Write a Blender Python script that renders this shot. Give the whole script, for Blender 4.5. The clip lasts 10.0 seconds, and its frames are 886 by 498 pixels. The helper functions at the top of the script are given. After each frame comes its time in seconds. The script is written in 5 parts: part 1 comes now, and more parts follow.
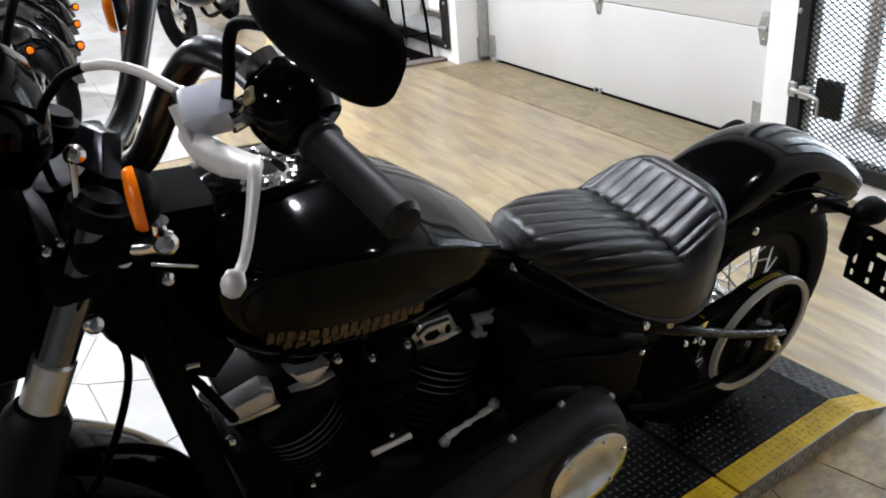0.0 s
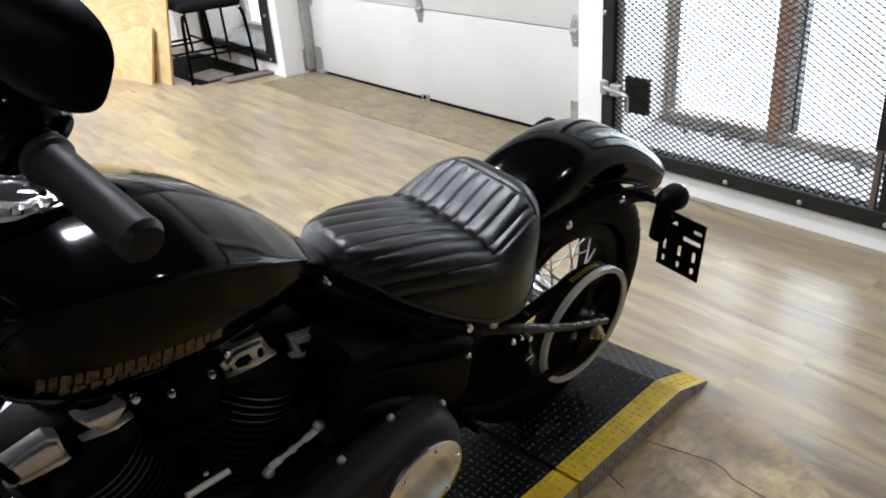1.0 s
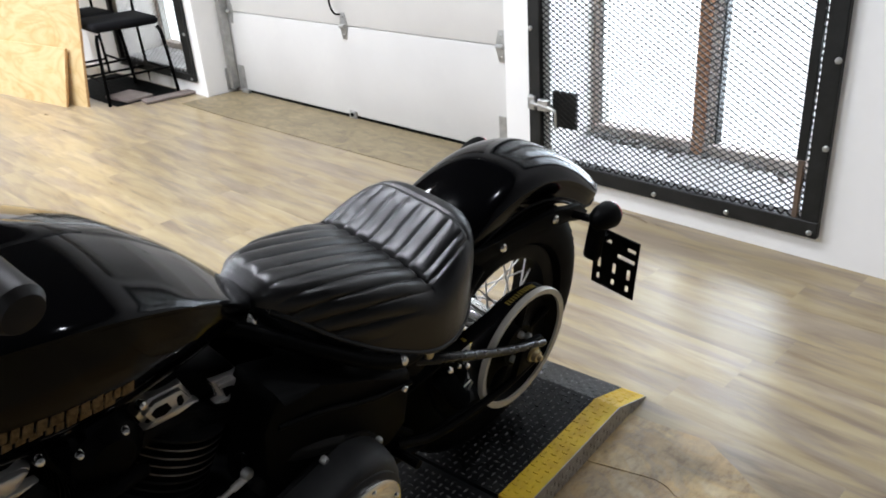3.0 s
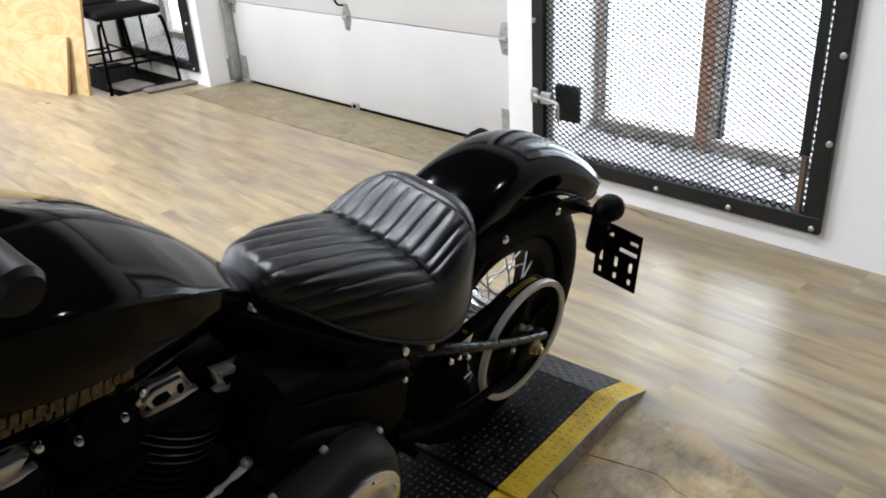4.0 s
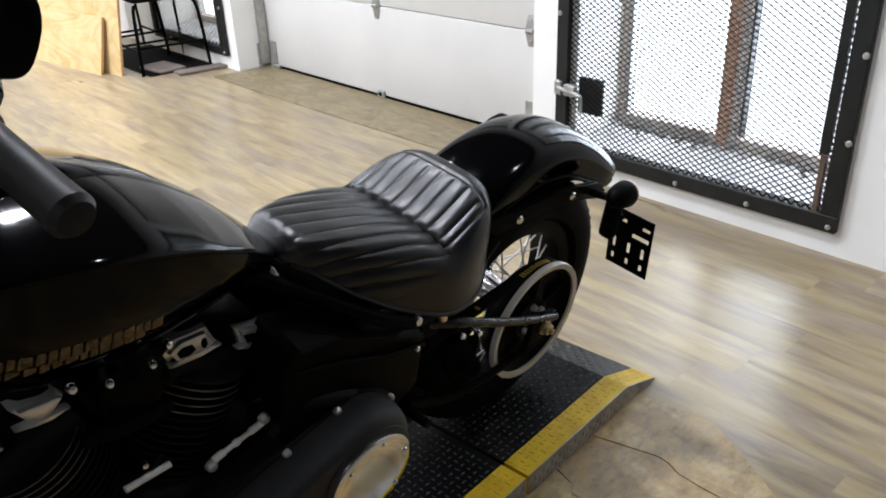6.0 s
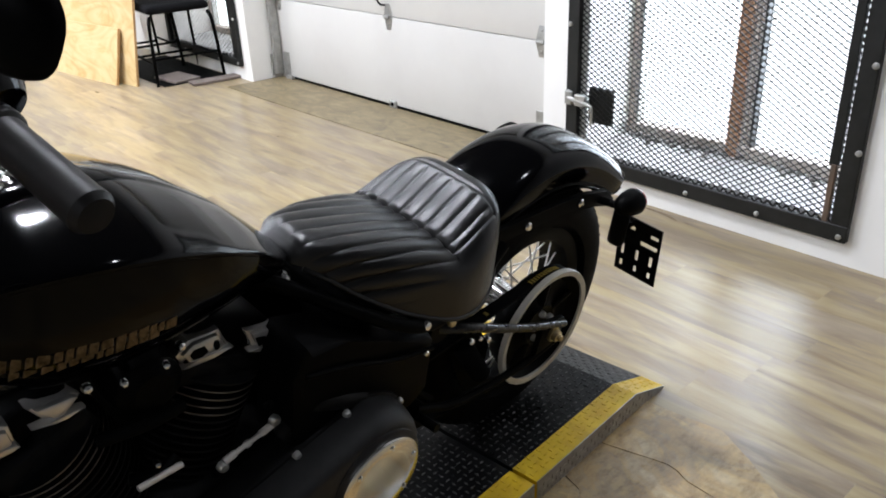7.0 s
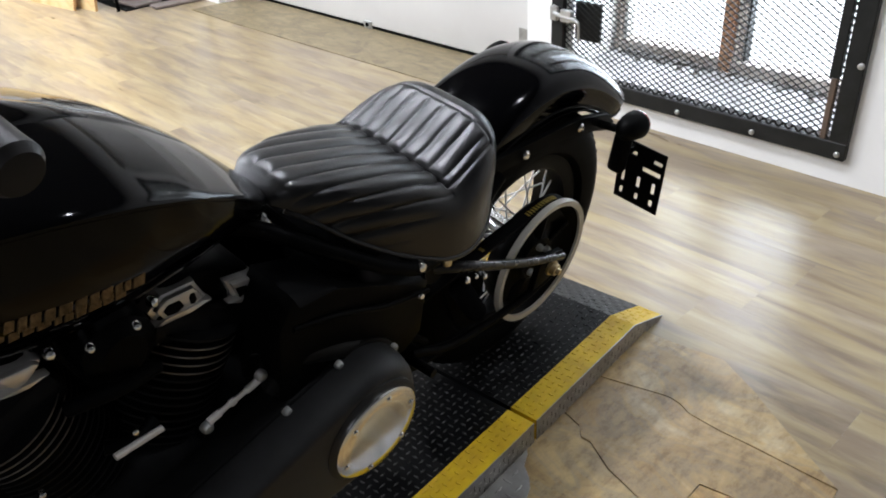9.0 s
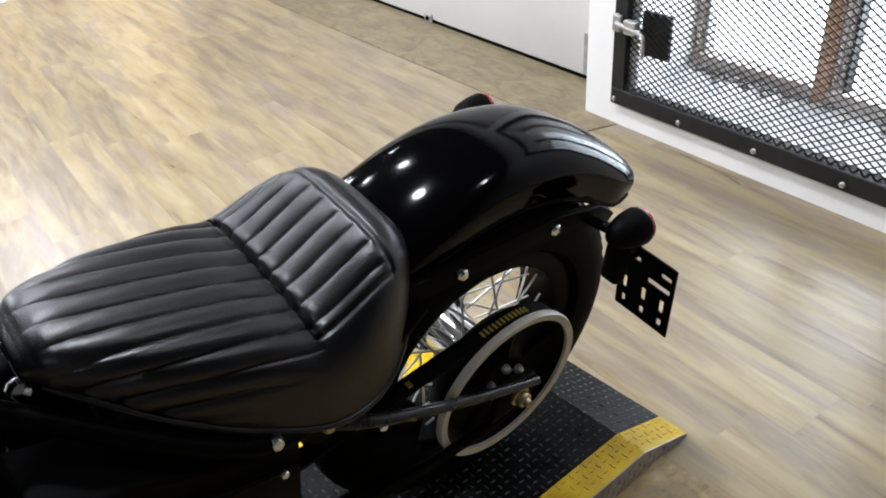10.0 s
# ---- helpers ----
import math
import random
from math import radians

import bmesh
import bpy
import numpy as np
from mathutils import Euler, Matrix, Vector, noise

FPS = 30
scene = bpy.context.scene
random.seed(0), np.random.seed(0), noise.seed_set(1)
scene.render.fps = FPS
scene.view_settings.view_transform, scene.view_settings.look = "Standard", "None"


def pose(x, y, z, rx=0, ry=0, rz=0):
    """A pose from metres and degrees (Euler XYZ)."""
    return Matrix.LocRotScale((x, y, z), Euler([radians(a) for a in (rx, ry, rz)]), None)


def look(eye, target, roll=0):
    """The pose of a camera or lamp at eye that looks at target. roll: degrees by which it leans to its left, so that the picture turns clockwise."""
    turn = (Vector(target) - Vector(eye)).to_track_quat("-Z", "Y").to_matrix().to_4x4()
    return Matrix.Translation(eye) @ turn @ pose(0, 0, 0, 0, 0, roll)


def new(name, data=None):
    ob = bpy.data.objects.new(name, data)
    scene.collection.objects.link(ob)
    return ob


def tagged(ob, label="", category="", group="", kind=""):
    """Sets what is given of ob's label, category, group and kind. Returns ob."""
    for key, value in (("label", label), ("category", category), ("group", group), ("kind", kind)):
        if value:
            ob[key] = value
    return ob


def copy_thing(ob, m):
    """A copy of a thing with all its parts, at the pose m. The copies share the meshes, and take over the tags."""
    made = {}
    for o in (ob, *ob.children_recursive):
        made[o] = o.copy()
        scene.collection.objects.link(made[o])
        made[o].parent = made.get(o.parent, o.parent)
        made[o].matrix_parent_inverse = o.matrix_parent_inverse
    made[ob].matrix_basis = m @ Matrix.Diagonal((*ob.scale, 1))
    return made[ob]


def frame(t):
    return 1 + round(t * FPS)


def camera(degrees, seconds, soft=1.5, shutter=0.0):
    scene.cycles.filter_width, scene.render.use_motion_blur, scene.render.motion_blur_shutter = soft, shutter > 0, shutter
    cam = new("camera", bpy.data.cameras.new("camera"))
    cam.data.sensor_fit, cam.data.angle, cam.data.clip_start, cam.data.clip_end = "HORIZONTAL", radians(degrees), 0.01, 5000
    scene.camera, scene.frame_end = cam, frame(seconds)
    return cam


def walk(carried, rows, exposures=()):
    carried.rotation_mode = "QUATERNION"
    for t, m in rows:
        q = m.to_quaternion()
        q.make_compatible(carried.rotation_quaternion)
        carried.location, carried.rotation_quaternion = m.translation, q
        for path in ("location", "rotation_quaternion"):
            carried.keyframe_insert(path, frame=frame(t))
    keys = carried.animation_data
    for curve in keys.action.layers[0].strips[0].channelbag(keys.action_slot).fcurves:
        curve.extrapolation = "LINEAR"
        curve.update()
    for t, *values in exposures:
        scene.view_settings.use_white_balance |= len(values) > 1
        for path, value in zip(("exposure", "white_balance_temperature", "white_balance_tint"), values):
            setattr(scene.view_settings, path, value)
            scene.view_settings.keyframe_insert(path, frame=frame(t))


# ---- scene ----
cam = camera(58.0, 10.0, 1.9)
PATH = [
    (0, (0.1422, 0.1672, 1.3811), (-1.4682, 0.9591, 0.4981), -5.18),
    (0.5, (0.1393, 0.2145, 1.3564), (-1.3550, 1.1996, 0.4639), -4.89),
    (1, (0.1395, 0.2437, 1.3524), (-1.2736, 1.3481, 0.4672), -4.59),
    (1.5, (0.1277, 0.2675, 1.3508), (-1.2173, 1.4640, 0.4793), -3.75),
    (2, (0.1188, 0.2801, 1.3526), (-1.2027, 1.5064, 0.4866), -4.26),
    (2.5, (0.1058, 0.2862, 1.3522), (-1.2078, 1.5225, 0.4886), -4.33),
    (4, (0.0925, 0.2865, 1.3438), (-1.2146, 1.5179, 0.4634), -3.67),
    (4.5, (0.0956, 0.2801, 1.3396), (-1.2153, 1.4916, 0.4375), -2.97),
    (5, (0.1084, 0.2715, 1.3361), (-1.2068, 1.4755, 0.4303), -2.40),
    (5.5, (0.1248, 0.2626, 1.3345), (-1.1942, 1.4563, 0.4206), -2.15),
    (6.8, (0.1649, 0.2355, 1.3423), (-1.2118, 1.4149, 0.4974), -2.69),
    (7, (0.1630, 0.2391, 1.3364), (-1.2041, 1.4150, 0.4713), -2.46),
    (7.5, (0.1516, 0.2288, 1.3362), (-1.2104, 1.4040, 0.4622), -1.25),
    (8, (0.1308, 0.2142, 1.3297), (-1.1623, 1.4443, 0.4272), -0.34),
    (8.5, (0.0977, 0.1630, 1.3285), (-1.1429, 1.4031, 0.3678), -0.67),
    (8.8, (0.0819, 0.1960, 1.3059), (-1.0994, 1.4193, 0.2531), 0.44),
    (9, (0.0614, 0.2928, 1.3035), (-1.2070, 1.4416, 0.2683), -3.33),
    (9.2, (0.0638, 0.4260, 1.3157), (-1.3097, 1.5364, 0.3773), -3.96),
    (9.5, (0.0548, 0.5790, 1.3364), (-1.3327, 1.6325, 0.3542), -5.03),
    (9.6, (0.0426, 0.6162, 1.3341), (-1.3632, 1.6262, 0.3323), -6.63),
    (9.8, (-0.0136, 0.7026, 1.3212), (-1.4192, 1.6842, 0.2912), -5.05),
    (10, (-0.1004, 0.8083, 1.2934), (-1.5047, 1.7375, 0.2142), -4.04),
]
# the camera lifts its exposure a little as it tips down to the platform
walk(cam, [(t, look(eye, target, roll)) for t, eye, target, roll in PATH],
     [(0, -0.02), (5.5, -0.04), (7.5, 0.0), (8.4, 0.14), (8.9, 0.14), (9.4, -0.06), (10, -0.02)])

# ---- world and light ----
world = bpy.data.worlds.new("world")
scene.world = world
world.use_nodes = True
wn = world.node_tree.nodes
sky = wn.new("ShaderNodeTexSky")
sky.sky_type = "NISHITA"
sky.sun_disc = False
sky.sun_elevation, sky.sun_rotation = radians(35), radians(20)
world.node_tree.links.new(sky.outputs[0], wn["Background"].inputs[0])
wn["Background"].inputs[1].default_value = 0.1


def area_lamp(name, m, sx, sy, power, colour=(1, 1, 1), shape="RECTANGLE"):
    data = bpy.data.lights.new(name, "AREA")
    data.shape, data.size, data.size_y, data.energy, data.color = shape, sx, sy, power, colour
    ob = new(name, data)
    ob.matrix_world = m
    return ob


# daylight behind the two barred windows
area_lamp("window_daylight", pose(-1.43, 3.72, 1.12, -90), 1.05, 1.75, 62, (0.74, 0.86, 1.0))
area_lamp("window_daylight", pose(-5.5, 3.75, 2.0, -62), 1.0, 0.7, 30, (0.82, 0.91, 1.0))
# unseen round ceiling lamps: some answer to highlight dots, the rest added as fill
for lx, ly, watt in ((-4.1, 1.95, 11), (-4.9, 1.1, 20), (-6.3, 1.4, 62), (-3.1, -0.6, 15), (-4.6, -0.9, 100), (-6.3, -1.0, 210),
                     (-1.5, 1.2, 52), (-2.4, -1.2, 10), (-0.2, 2.2, 10), (-2.75, 0.55, 16), (-2.5, 1.5, 20), (-3.1, 1.0, 16),
                     (-0.3, -2.7, 44), (1.7, -2.3, 38), (-7.9, 1.2, 44), (-9.4, -0.8, 130), (-11.2, -0.5, 90)):
    area_lamp("ceiling_fill_lamp", pose(lx, ly, 2.98), 0.15, 0.15, watt, (0.945, 0.985, 1.09), "DISK")

# ---- materials ----


def mat(name, colour, rough=0.5, metal=0.0, coat=0.0, spec=0.5):
    m = bpy.data.materials.new(name)
    m.use_nodes = True
    b = m.node_tree.nodes["Principled BSDF"]
    b.inputs["Base Color"].default_value = (*colour, 1)
    b.inputs["Roughness"].default_value = rough
    b.inputs["Metallic"].default_value = metal
    b.inputs["Coat Weight"].default_value = coat
    b.inputs["Coat Roughness"].default_value = 0.03
    b.inputs["Specular IOR Level"].default_value = spec
    return m


def node(m, kind, **inputs):
    n = m.node_tree.nodes.new(kind)
    for key, value in inputs.items():
        n.inputs[key.replace("_", " ")].default_value = value
    return n


def link(m, a, b):
    m.node_tree.links.new(a, b)


def bsdf(m):
    return m.node_tree.nodes["Principled BSDF"]


def coords(m, scale=(1, 1, 1), place="world"):
    """World position (or the thing's own coordinates), scaled."""
    mp = node(m, "ShaderNodeMapping")
    mp.inputs["Scale"].default_value = scale
    if place == "world":
        link(m, node(m, "ShaderNodeNewGeometry").outputs["Position"], mp.inputs["Vector"])
    else:
        link(m, node(m, "ShaderNodeTexCoord").outputs["Object"], mp.inputs["Vector"])
    return mp.outputs["Vector"]


def noise_tex(m, vec, scale, detail=4, rough=0.55, distort=0.0):
    n = node(m, "ShaderNodeTexNoise", Scale=scale, Detail=detail, Roughness=rough, Distortion=distort)
    link(m, vec, n.inputs["Vector"])
    return n.outputs["Fac"]


def ramp(m, fac, stops):
    r = node(m, "ShaderNodeValToRGB")
    el = r.color_ramp.elements
    while len(el) < len(stops):
        el.new(0.5)
    for e, (p, c) in zip(el, stops):
        e.position = p
        e.color = (*c, 1) if len(c) == 3 else c
    link(m, fac, r.inputs["Fac"])
    return r.outputs["Color"]


def mixc(m, fac, a, b, mode="MIX"):
    x = node(m, "ShaderNodeMix")
    x.data_type, x.blend_type = "RGBA", mode
    if isinstance(fac, (int, float)):
        x.inputs[0].default_value = fac
    else:
        link(m, fac, x.inputs[0])
    for sock, v in ((x.inputs[6], a), (x.inputs[7], b)):
        if isinstance(v, tuple):
            sock.default_value = (*v, 1)
        else:
            link(m, v, sock)
    return x.outputs[2]


def bump(m, height, strength=0.3, distance=0.002):
    b = node(m, "ShaderNodeBump", Strength=strength, Distance=distance)
    link(m, height, b.inputs["Height"])
    link(m, b.outputs["Normal"], bsdf(m).inputs["Normal"])


def rough_from(m, fac, lo, hi):
    r = node(m, "ShaderNodeMapRange")
    r.inputs["To Min"].default_value, r.inputs["To Max"].default_value = lo, hi
    link(m, fac, r.inputs["Value"])
    link(m, r.outputs["Result"], bsdf(m).inputs["Roughness"])


def worn(name, c1, c2, scale=6.0, rough=(0.4, 0.6), metal=0.0, bump_scale=120.0, bump_strength=0.15, coat=0.0, stretch=(1, 1, 1), spec=0.5):
    """A surface of two close colours with grain in its relief."""
    m = mat(name, c1, rough[0], metal, coat, spec)
    v = coords(m, stretch)
    f = noise_tex(m, v, scale, 6, 0.6)
    link(m, mixc(m, ramp(m, f, [(0.35, (0, 0, 0)), (0.7, (1, 1, 1))]), c1, c2), bsdf(m).inputs["Base Color"])
    rough_from(m, f, *rough)
    bump(m, noise_tex(m, v, bump_scale, 3), bump_strength, 0.001)
    return m


M = {}
M["wall"] = worn("wall_paint", (0.85, 0.84, 0.81), (0.80, 0.79, 0.76), 3, (0.5, 0.7), bump_scale=60, bump_strength=0.12)
# for walls out of view, dark so the black bike reflects little
M["darkwall"] = worn("unseen_dark_wall", (0.06, 0.06, 0.06), (0.08, 0.08, 0.078), 3, (0.6, 0.8))
# unseen ceiling, darkened to keep seat and paint reflections low
M["ceiling"] = worn("unseen_dark_ceiling", (0.07, 0.068, 0.066), (0.09, 0.088, 0.085), 2, (0.7, 0.9))
M["door"] = worn("door_enamel", (0.63, 0.62, 0.59), (0.59, 0.578, 0.55), 2, (0.32, 0.45), bump_scale=300, bump_strength=0.08)
M["paint"] = mat("gloss_black_paint", (0.0008, 0.0008, 0.001), 0.12, 0, 0.0, 0.11)
rough_from(M["paint"], noise_tex(M["paint"], coords(M["paint"]), 14, 4), 0.05, 0.12)
M["black"] = worn("satin_black_metal", (0.0010, 0.0010, 0.0010), (0.002, 0.002, 0.002), 20, (0.4, 0.55), spec=0.04)
M["wrinkle"] = worn("wrinkle_black", (0.003, 0.003, 0.003), (0.006, 0.006, 0.006), 30, (0.38, 0.5), bump_scale=700, bump_strength=0.4, spec=0.10)
M["primary"] = worn("textured_black_cover", (0.009, 0.009, 0.009), (0.015, 0.015, 0.015), 30, (0.42, 0.58), bump_scale=700, bump_strength=0.4, spec=0.26)
M["rubber"] = worn("black_rubber", (0.001, 0.001, 0.001), (0.002, 0.002, 0.002), 25, (0.55, 0.8), bump_scale=260, bump_strength=0.25, spec=0.05)
M["grip"] = worn("ribbed_rubber", (0.008, 0.0075, 0.007), (0.014, 0.012, 0.011), 40, (0.4, 0.6), spec=0.15)
M["satin"] = worn("satin_black_enamel", (0.002, 0.002, 0.002), (0.004, 0.004, 0.004), 30, (0.24, 0.34), spec=0.55)
M["chrome"] = mat("chrome", (0.78, 0.77, 0.75), 0.08, 1)
rough_from(M["chrome"], noise_tex(M["chrome"], coords(M["chrome"]), 40, 4), 0.05, 0.2)
M["spoke"] = worn("bright_spoke_steel", (0.78, 0.77, 0.75), (0.62, 0.61, 0.59), 40, (0.25, 0.4), metal=0.5)
M["darkchrome"] = mat("dark_chrome", (0.16, 0.155, 0.15), 0.14, 1)
M["alloy"] = worn("polished_alloy", (0.66, 0.64, 0.61), (0.55, 0.53, 0.50), 30, (0.22, 0.38), metal=1, bump_scale=200, bump_strength=0.1)
M["pulley"] = worn("pulley_flange", (0.58, 0.55, 0.48), (0.46, 0.43, 0.37), 16, (0.4, 0.55), metal=0.15)
M["zinc"] = worn("galvanised_steel", (0.48, 0.48, 0.46), (0.36, 0.36, 0.34), 25, (0.35, 0.55), metal=0.8, bump_scale=90)
M["brass"] = worn("yellow_zinc", (0.60, 0.50, 0.30), (0.45, 0.36, 0.2), 40, (0.3, 0.45), metal=1)
M["badge"] = worn("bronze_badge", (0.40, 0.25, 0.11), (0.10, 0.06, 0.025), 110, (0.25, 0.4), metal=1.0)
M["amber"] = mat("amber_lens", (1.0, 0.20, 0.002), 0.12, 0, 0.4)
M["red"] = mat("red_lens", (0.40, 0.004, 0.006), 0.12, 0, 0.6)
M["redpaint"] = mat("red_paint", (0.42, 0.008, 0.01), 0.15, 0, 1.0)
M["print"] = mat("yellow_print", (0.30, 0.21, 0.02), 0.6)
M["frame"] = worn("black_steel_bars", (0.006, 0.0065, 0.006), (0.016, 0.016, 0.015), 12, (0.4, 0.6), bump_scale=80, spec=0.3)
M["lever"] = worn("satin_alloy", (0.78, 0.73, 0.68), (0.66, 0.61, 0.56), 30, (0.35, 0.5), metal=0.25)
M["rocker"] = worn("polished_rocker_alloy", (0.70, 0.68, 0.65), (0.52, 0.50, 0.47), 12, (0.16, 0.3), metal=0.7, bump_strength=0.03)
M["greymetal"] = worn("grey_bracket_metal", (0.05, 0.05, 0.06), (0.03, 0.03, 0.036), 25, (0.2, 0.32), metal=0.6)
# lever perch: the reflection on its gloss black painted as plain grey
M["enamel"] = worn("perch_reflection", (0.60, 0.60, 0.65), (0.52, 0.52, 0.56), 20, (0.25, 0.4))
M["finedge"] = worn("machined_fin_edge", (0.12, 0.11, 0.095), (0.05, 0.045, 0.04), 60, (0.35, 0.5), metal=0.8)
M["oldrust"] = worn("dark_rust", (0.07, 0.05, 0.036), (0.13, 0.08, 0.05), 30, (0.6, 0.85), bump_scale=120, stretch=(1, 1, 0.2))
M["rust"] = worn("rusty_brown_steel", (0.42, 0.19, 0.09), (0.46, 0.27, 0.16), 18, (0.6, 0.85), bump_scale=120, stretch=(1, 1, 0.2))
M["greyframe"] = worn("weathered_frame", (0.60, 0.54, 0.49), (0.42, 0.33, 0.27), 14, (0.6, 0.85), stretch=(1, 1, 0.2))
M["sill"] = worn("dirty_sill", (0.56, 0.55, 0.54), (0.33, 0.32, 0.31), 9, (0.6, 0.85), bump_scale=50, bump_strength=0.3)
M["dirt"] = worn("dry_debris", (0.12, 0.11, 0.10), (0.25, 0.23, 0.21), 40, (0.8, 0.95))
M["fabric"] = worn("black_fabric", (0.004, 0.004, 0.0045), (0.007, 0.007, 0.008), 50, (0.75, 0.95), bump_scale=900, bump_strength=0.4, spec=0.08)
M["card"] = worn("pale_board", (0.22, 0.18, 0.16), (0.15, 0.12, 0.105), 8, (0.6, 0.8))
M["glass"] = mat("gauge_glass", (0.01, 0.01, 0.012), 0.03, 0, 1.0)
M["yellow"] = worn("worn_yellow_paint", (0.66, 0.43, 0.004), (0.42, 0.26, 0.006), 12, (0.42, 0.6), bump_scale=60, spec=0.3)
M["tread"] = worn("black_tread_plate", (0.002, 0.002, 0.0022), (0.006, 0.006, 0.006), 10, (0.26, 0.42), bump_scale=90, spec=0.1)
# lighter than the deck: glints on the raised marks put into the colour
M["treadmark"] = worn("tread_glint_marks", (0.025, 0.025, 0.025), (0.11, 0.108, 0.105), 30, (0.22, 0.36), metal=0.6)
M["silver"] = worn("bare_tread_plate", (0.42, 0.41, 0.39), (0.26, 0.25, 0.23), 14, (0.3, 0.5), metal=0.85, bump_scale=80)
M["armtube"] = worn("worn_dark_steel", (0.018, 0.0178, 0.0175), (0.010, 0.010, 0.0098), 25, (0.22, 0.34), metal=0.0, spec=0.3)

# black leather: fine grain, slightly glossy on the raised rolls
M["leather"] = mat("black_leather", (0.001, 0.001, 0.0012), 0.3, 0, 0, 0.46)
lm = M["leather"]
lv = coords(lm, place="own")
vor = node(lm, "ShaderNodeTexVoronoi", Scale=420.0)
link(lm, lv, vor.inputs["Vector"])
bump(lm, vor.outputs["Distance"], 0.28, 0.0008)
rough_from(lm, noise_tex(lm, lv, 24, 5), 0.29, 0.40)

# wood-look planks: yellow, grey and brown patches drawn out along x, shade by plank
M["plank"] = mat("wood_plank", (0.4, 0.33, 0.22), 0.3)
pm = M["plank"]
info = node(pm, "ShaderNodeObjectInfo")
geo = node(pm, "ShaderNodeNewGeometry")


def plank_noise(stretch, shift, scale, detail, distort):
    """Noise drawn out along the planks, different on each."""
    add = node(pm, "ShaderNodeVectorMath")
    add.operation = "MULTIPLY_ADD"
    link(pm, geo.outputs["Position"], add.inputs[0])
    add.inputs[1].default_value = stretch
    comb = node(pm, "ShaderNodeCombineXYZ")
    mul = node(pm, "ShaderNodeMath")
    mul.operation = "MULTIPLY"
    mul.inputs[1].default_value = shift
    link(pm, info.outputs["Random"], mul.inputs[0])
    link(pm, mul.outputs[0], comb.inputs["Z"])
    link(pm, comb.outputs[0], add.inputs[2])
    return noise_tex(pm, add.outputs[0], scale, detail, 0.6, distort)


streak = plank_noise((2.4, 17, 17), 60, 0.9, 6, 0.6)
blotch = plank_noise((2.3, 15, 15), 23, 0.9, 4, 0.5)
brown = plank_noise((2.4, 12, 12), 41, 0.8, 7, 0.9)
pale = ramp(pm, streak, [(0.28, (0.295, 0.225, 0.12)), (0.43, (0.43, 0.35, 0.195)), (0.56, (0.485, 0.41, 0.24)), (0.74, (0.57, 0.495, 0.32))])
greyed = ramp(pm, streak, [(0.28, (0.19, 0.148, 0.10)), (0.45, (0.30, 0.247, 0.18)), (0.74, (0.43, 0.37, 0.29))])
wood = mixc(pm, ramp(pm, blotch, [(0.44, (0, 0, 0)), (0.60, (0.9, 0.9, 0.9))]), pale, greyed)
wood = mixc(pm, ramp(pm, brown, [(0.54, (0, 0, 0)), (0.70, (0.6, 0.6, 0.6))]), wood, (0.29, 0.22, 0.14))
tone = ramp(pm, info.outputs["Random"], [(0, (0.66, 0.62, 0.60)), (1, (0.79, 0.745, 0.715))])
wood = mixc(pm, 1.0, wood, tone, "MULTIPLY")
knots = ramp(pm, noise_tex(pm, coords(pm, (7, 18, 18)), 1.0, 2), [(0.20, (0.76, 0.72, 0.68)), (0.27, (1, 1, 1))])
link(pm, mixc(pm, 1.0, wood, knots, "MULTIPLY"), bsdf(pm).inputs["Base Color"])
rough_from(pm, streak, 0.24, 0.36)
bump(pm, streak, 0.06, 0.001)

# stone-look slabs
M["slab"] = mat("flagstone", (0.4, 0.34, 0.25), 0.45)
sm = M["slab"]
sv = coords(sm, (2.6, 4.6, 2.0))
sf = noise_tex(sm, sv, 1.6, 7, 0.62, 0.8)
base = ramp(sm, sf, [(0.28, (0.31, 0.23, 0.125)), (0.42, (0.45, 0.35, 0.20)), (0.47, (0.39, 0.335, 0.25)), (0.54, (0.53, 0.425, 0.25)), (0.62, (0.57, 0.51, 0.39)), (0.76, (0.74, 0.69, 0.59))])
tint = ramp(sm, node(sm, "ShaderNodeObjectInfo").outputs["Random"], [(0, (0.62, 0.555, 0.46)), (0.3, (0.82, 0.63, 0.38)), (0.55, (0.77, 0.675, 0.50)), (0.8, (0.68, 0.615, 0.51)), (1, (0.83, 0.695, 0.46))])
speck = ramp(sm, noise_tex(sm, coords(sm, (2.2, 1, 1)), 17, 7, 0.7), [(0.34, (0.66, 0.61, 0.54)), (0.50, (1, 1, 1)), (0.66, (1.2, 1.18, 1.12))])
link(sm, mixc(sm, 1.0, mixc(sm, 1.0, base, tint, "MULTIPLY"), speck, "MULTIPLY"), bsdf(sm).inputs["Base Color"])
rough_from(sm, sf, 0.32, 0.55)
bump(sm, noise_tex(sm, coords(sm), 28, 5), 0.22, 0.002)
M["tile"] = worn("pale_tile_lit_slab", (0.42, 0.41, 0.385), (0.34, 0.325, 0.30), 5, (0.3, 0.45), bump_scale=40)
M["joint"] = worn("dark_joint", (0.10, 0.08, 0.06), (0.16, 0.13, 0.10), 20, (0.7, 0.9))

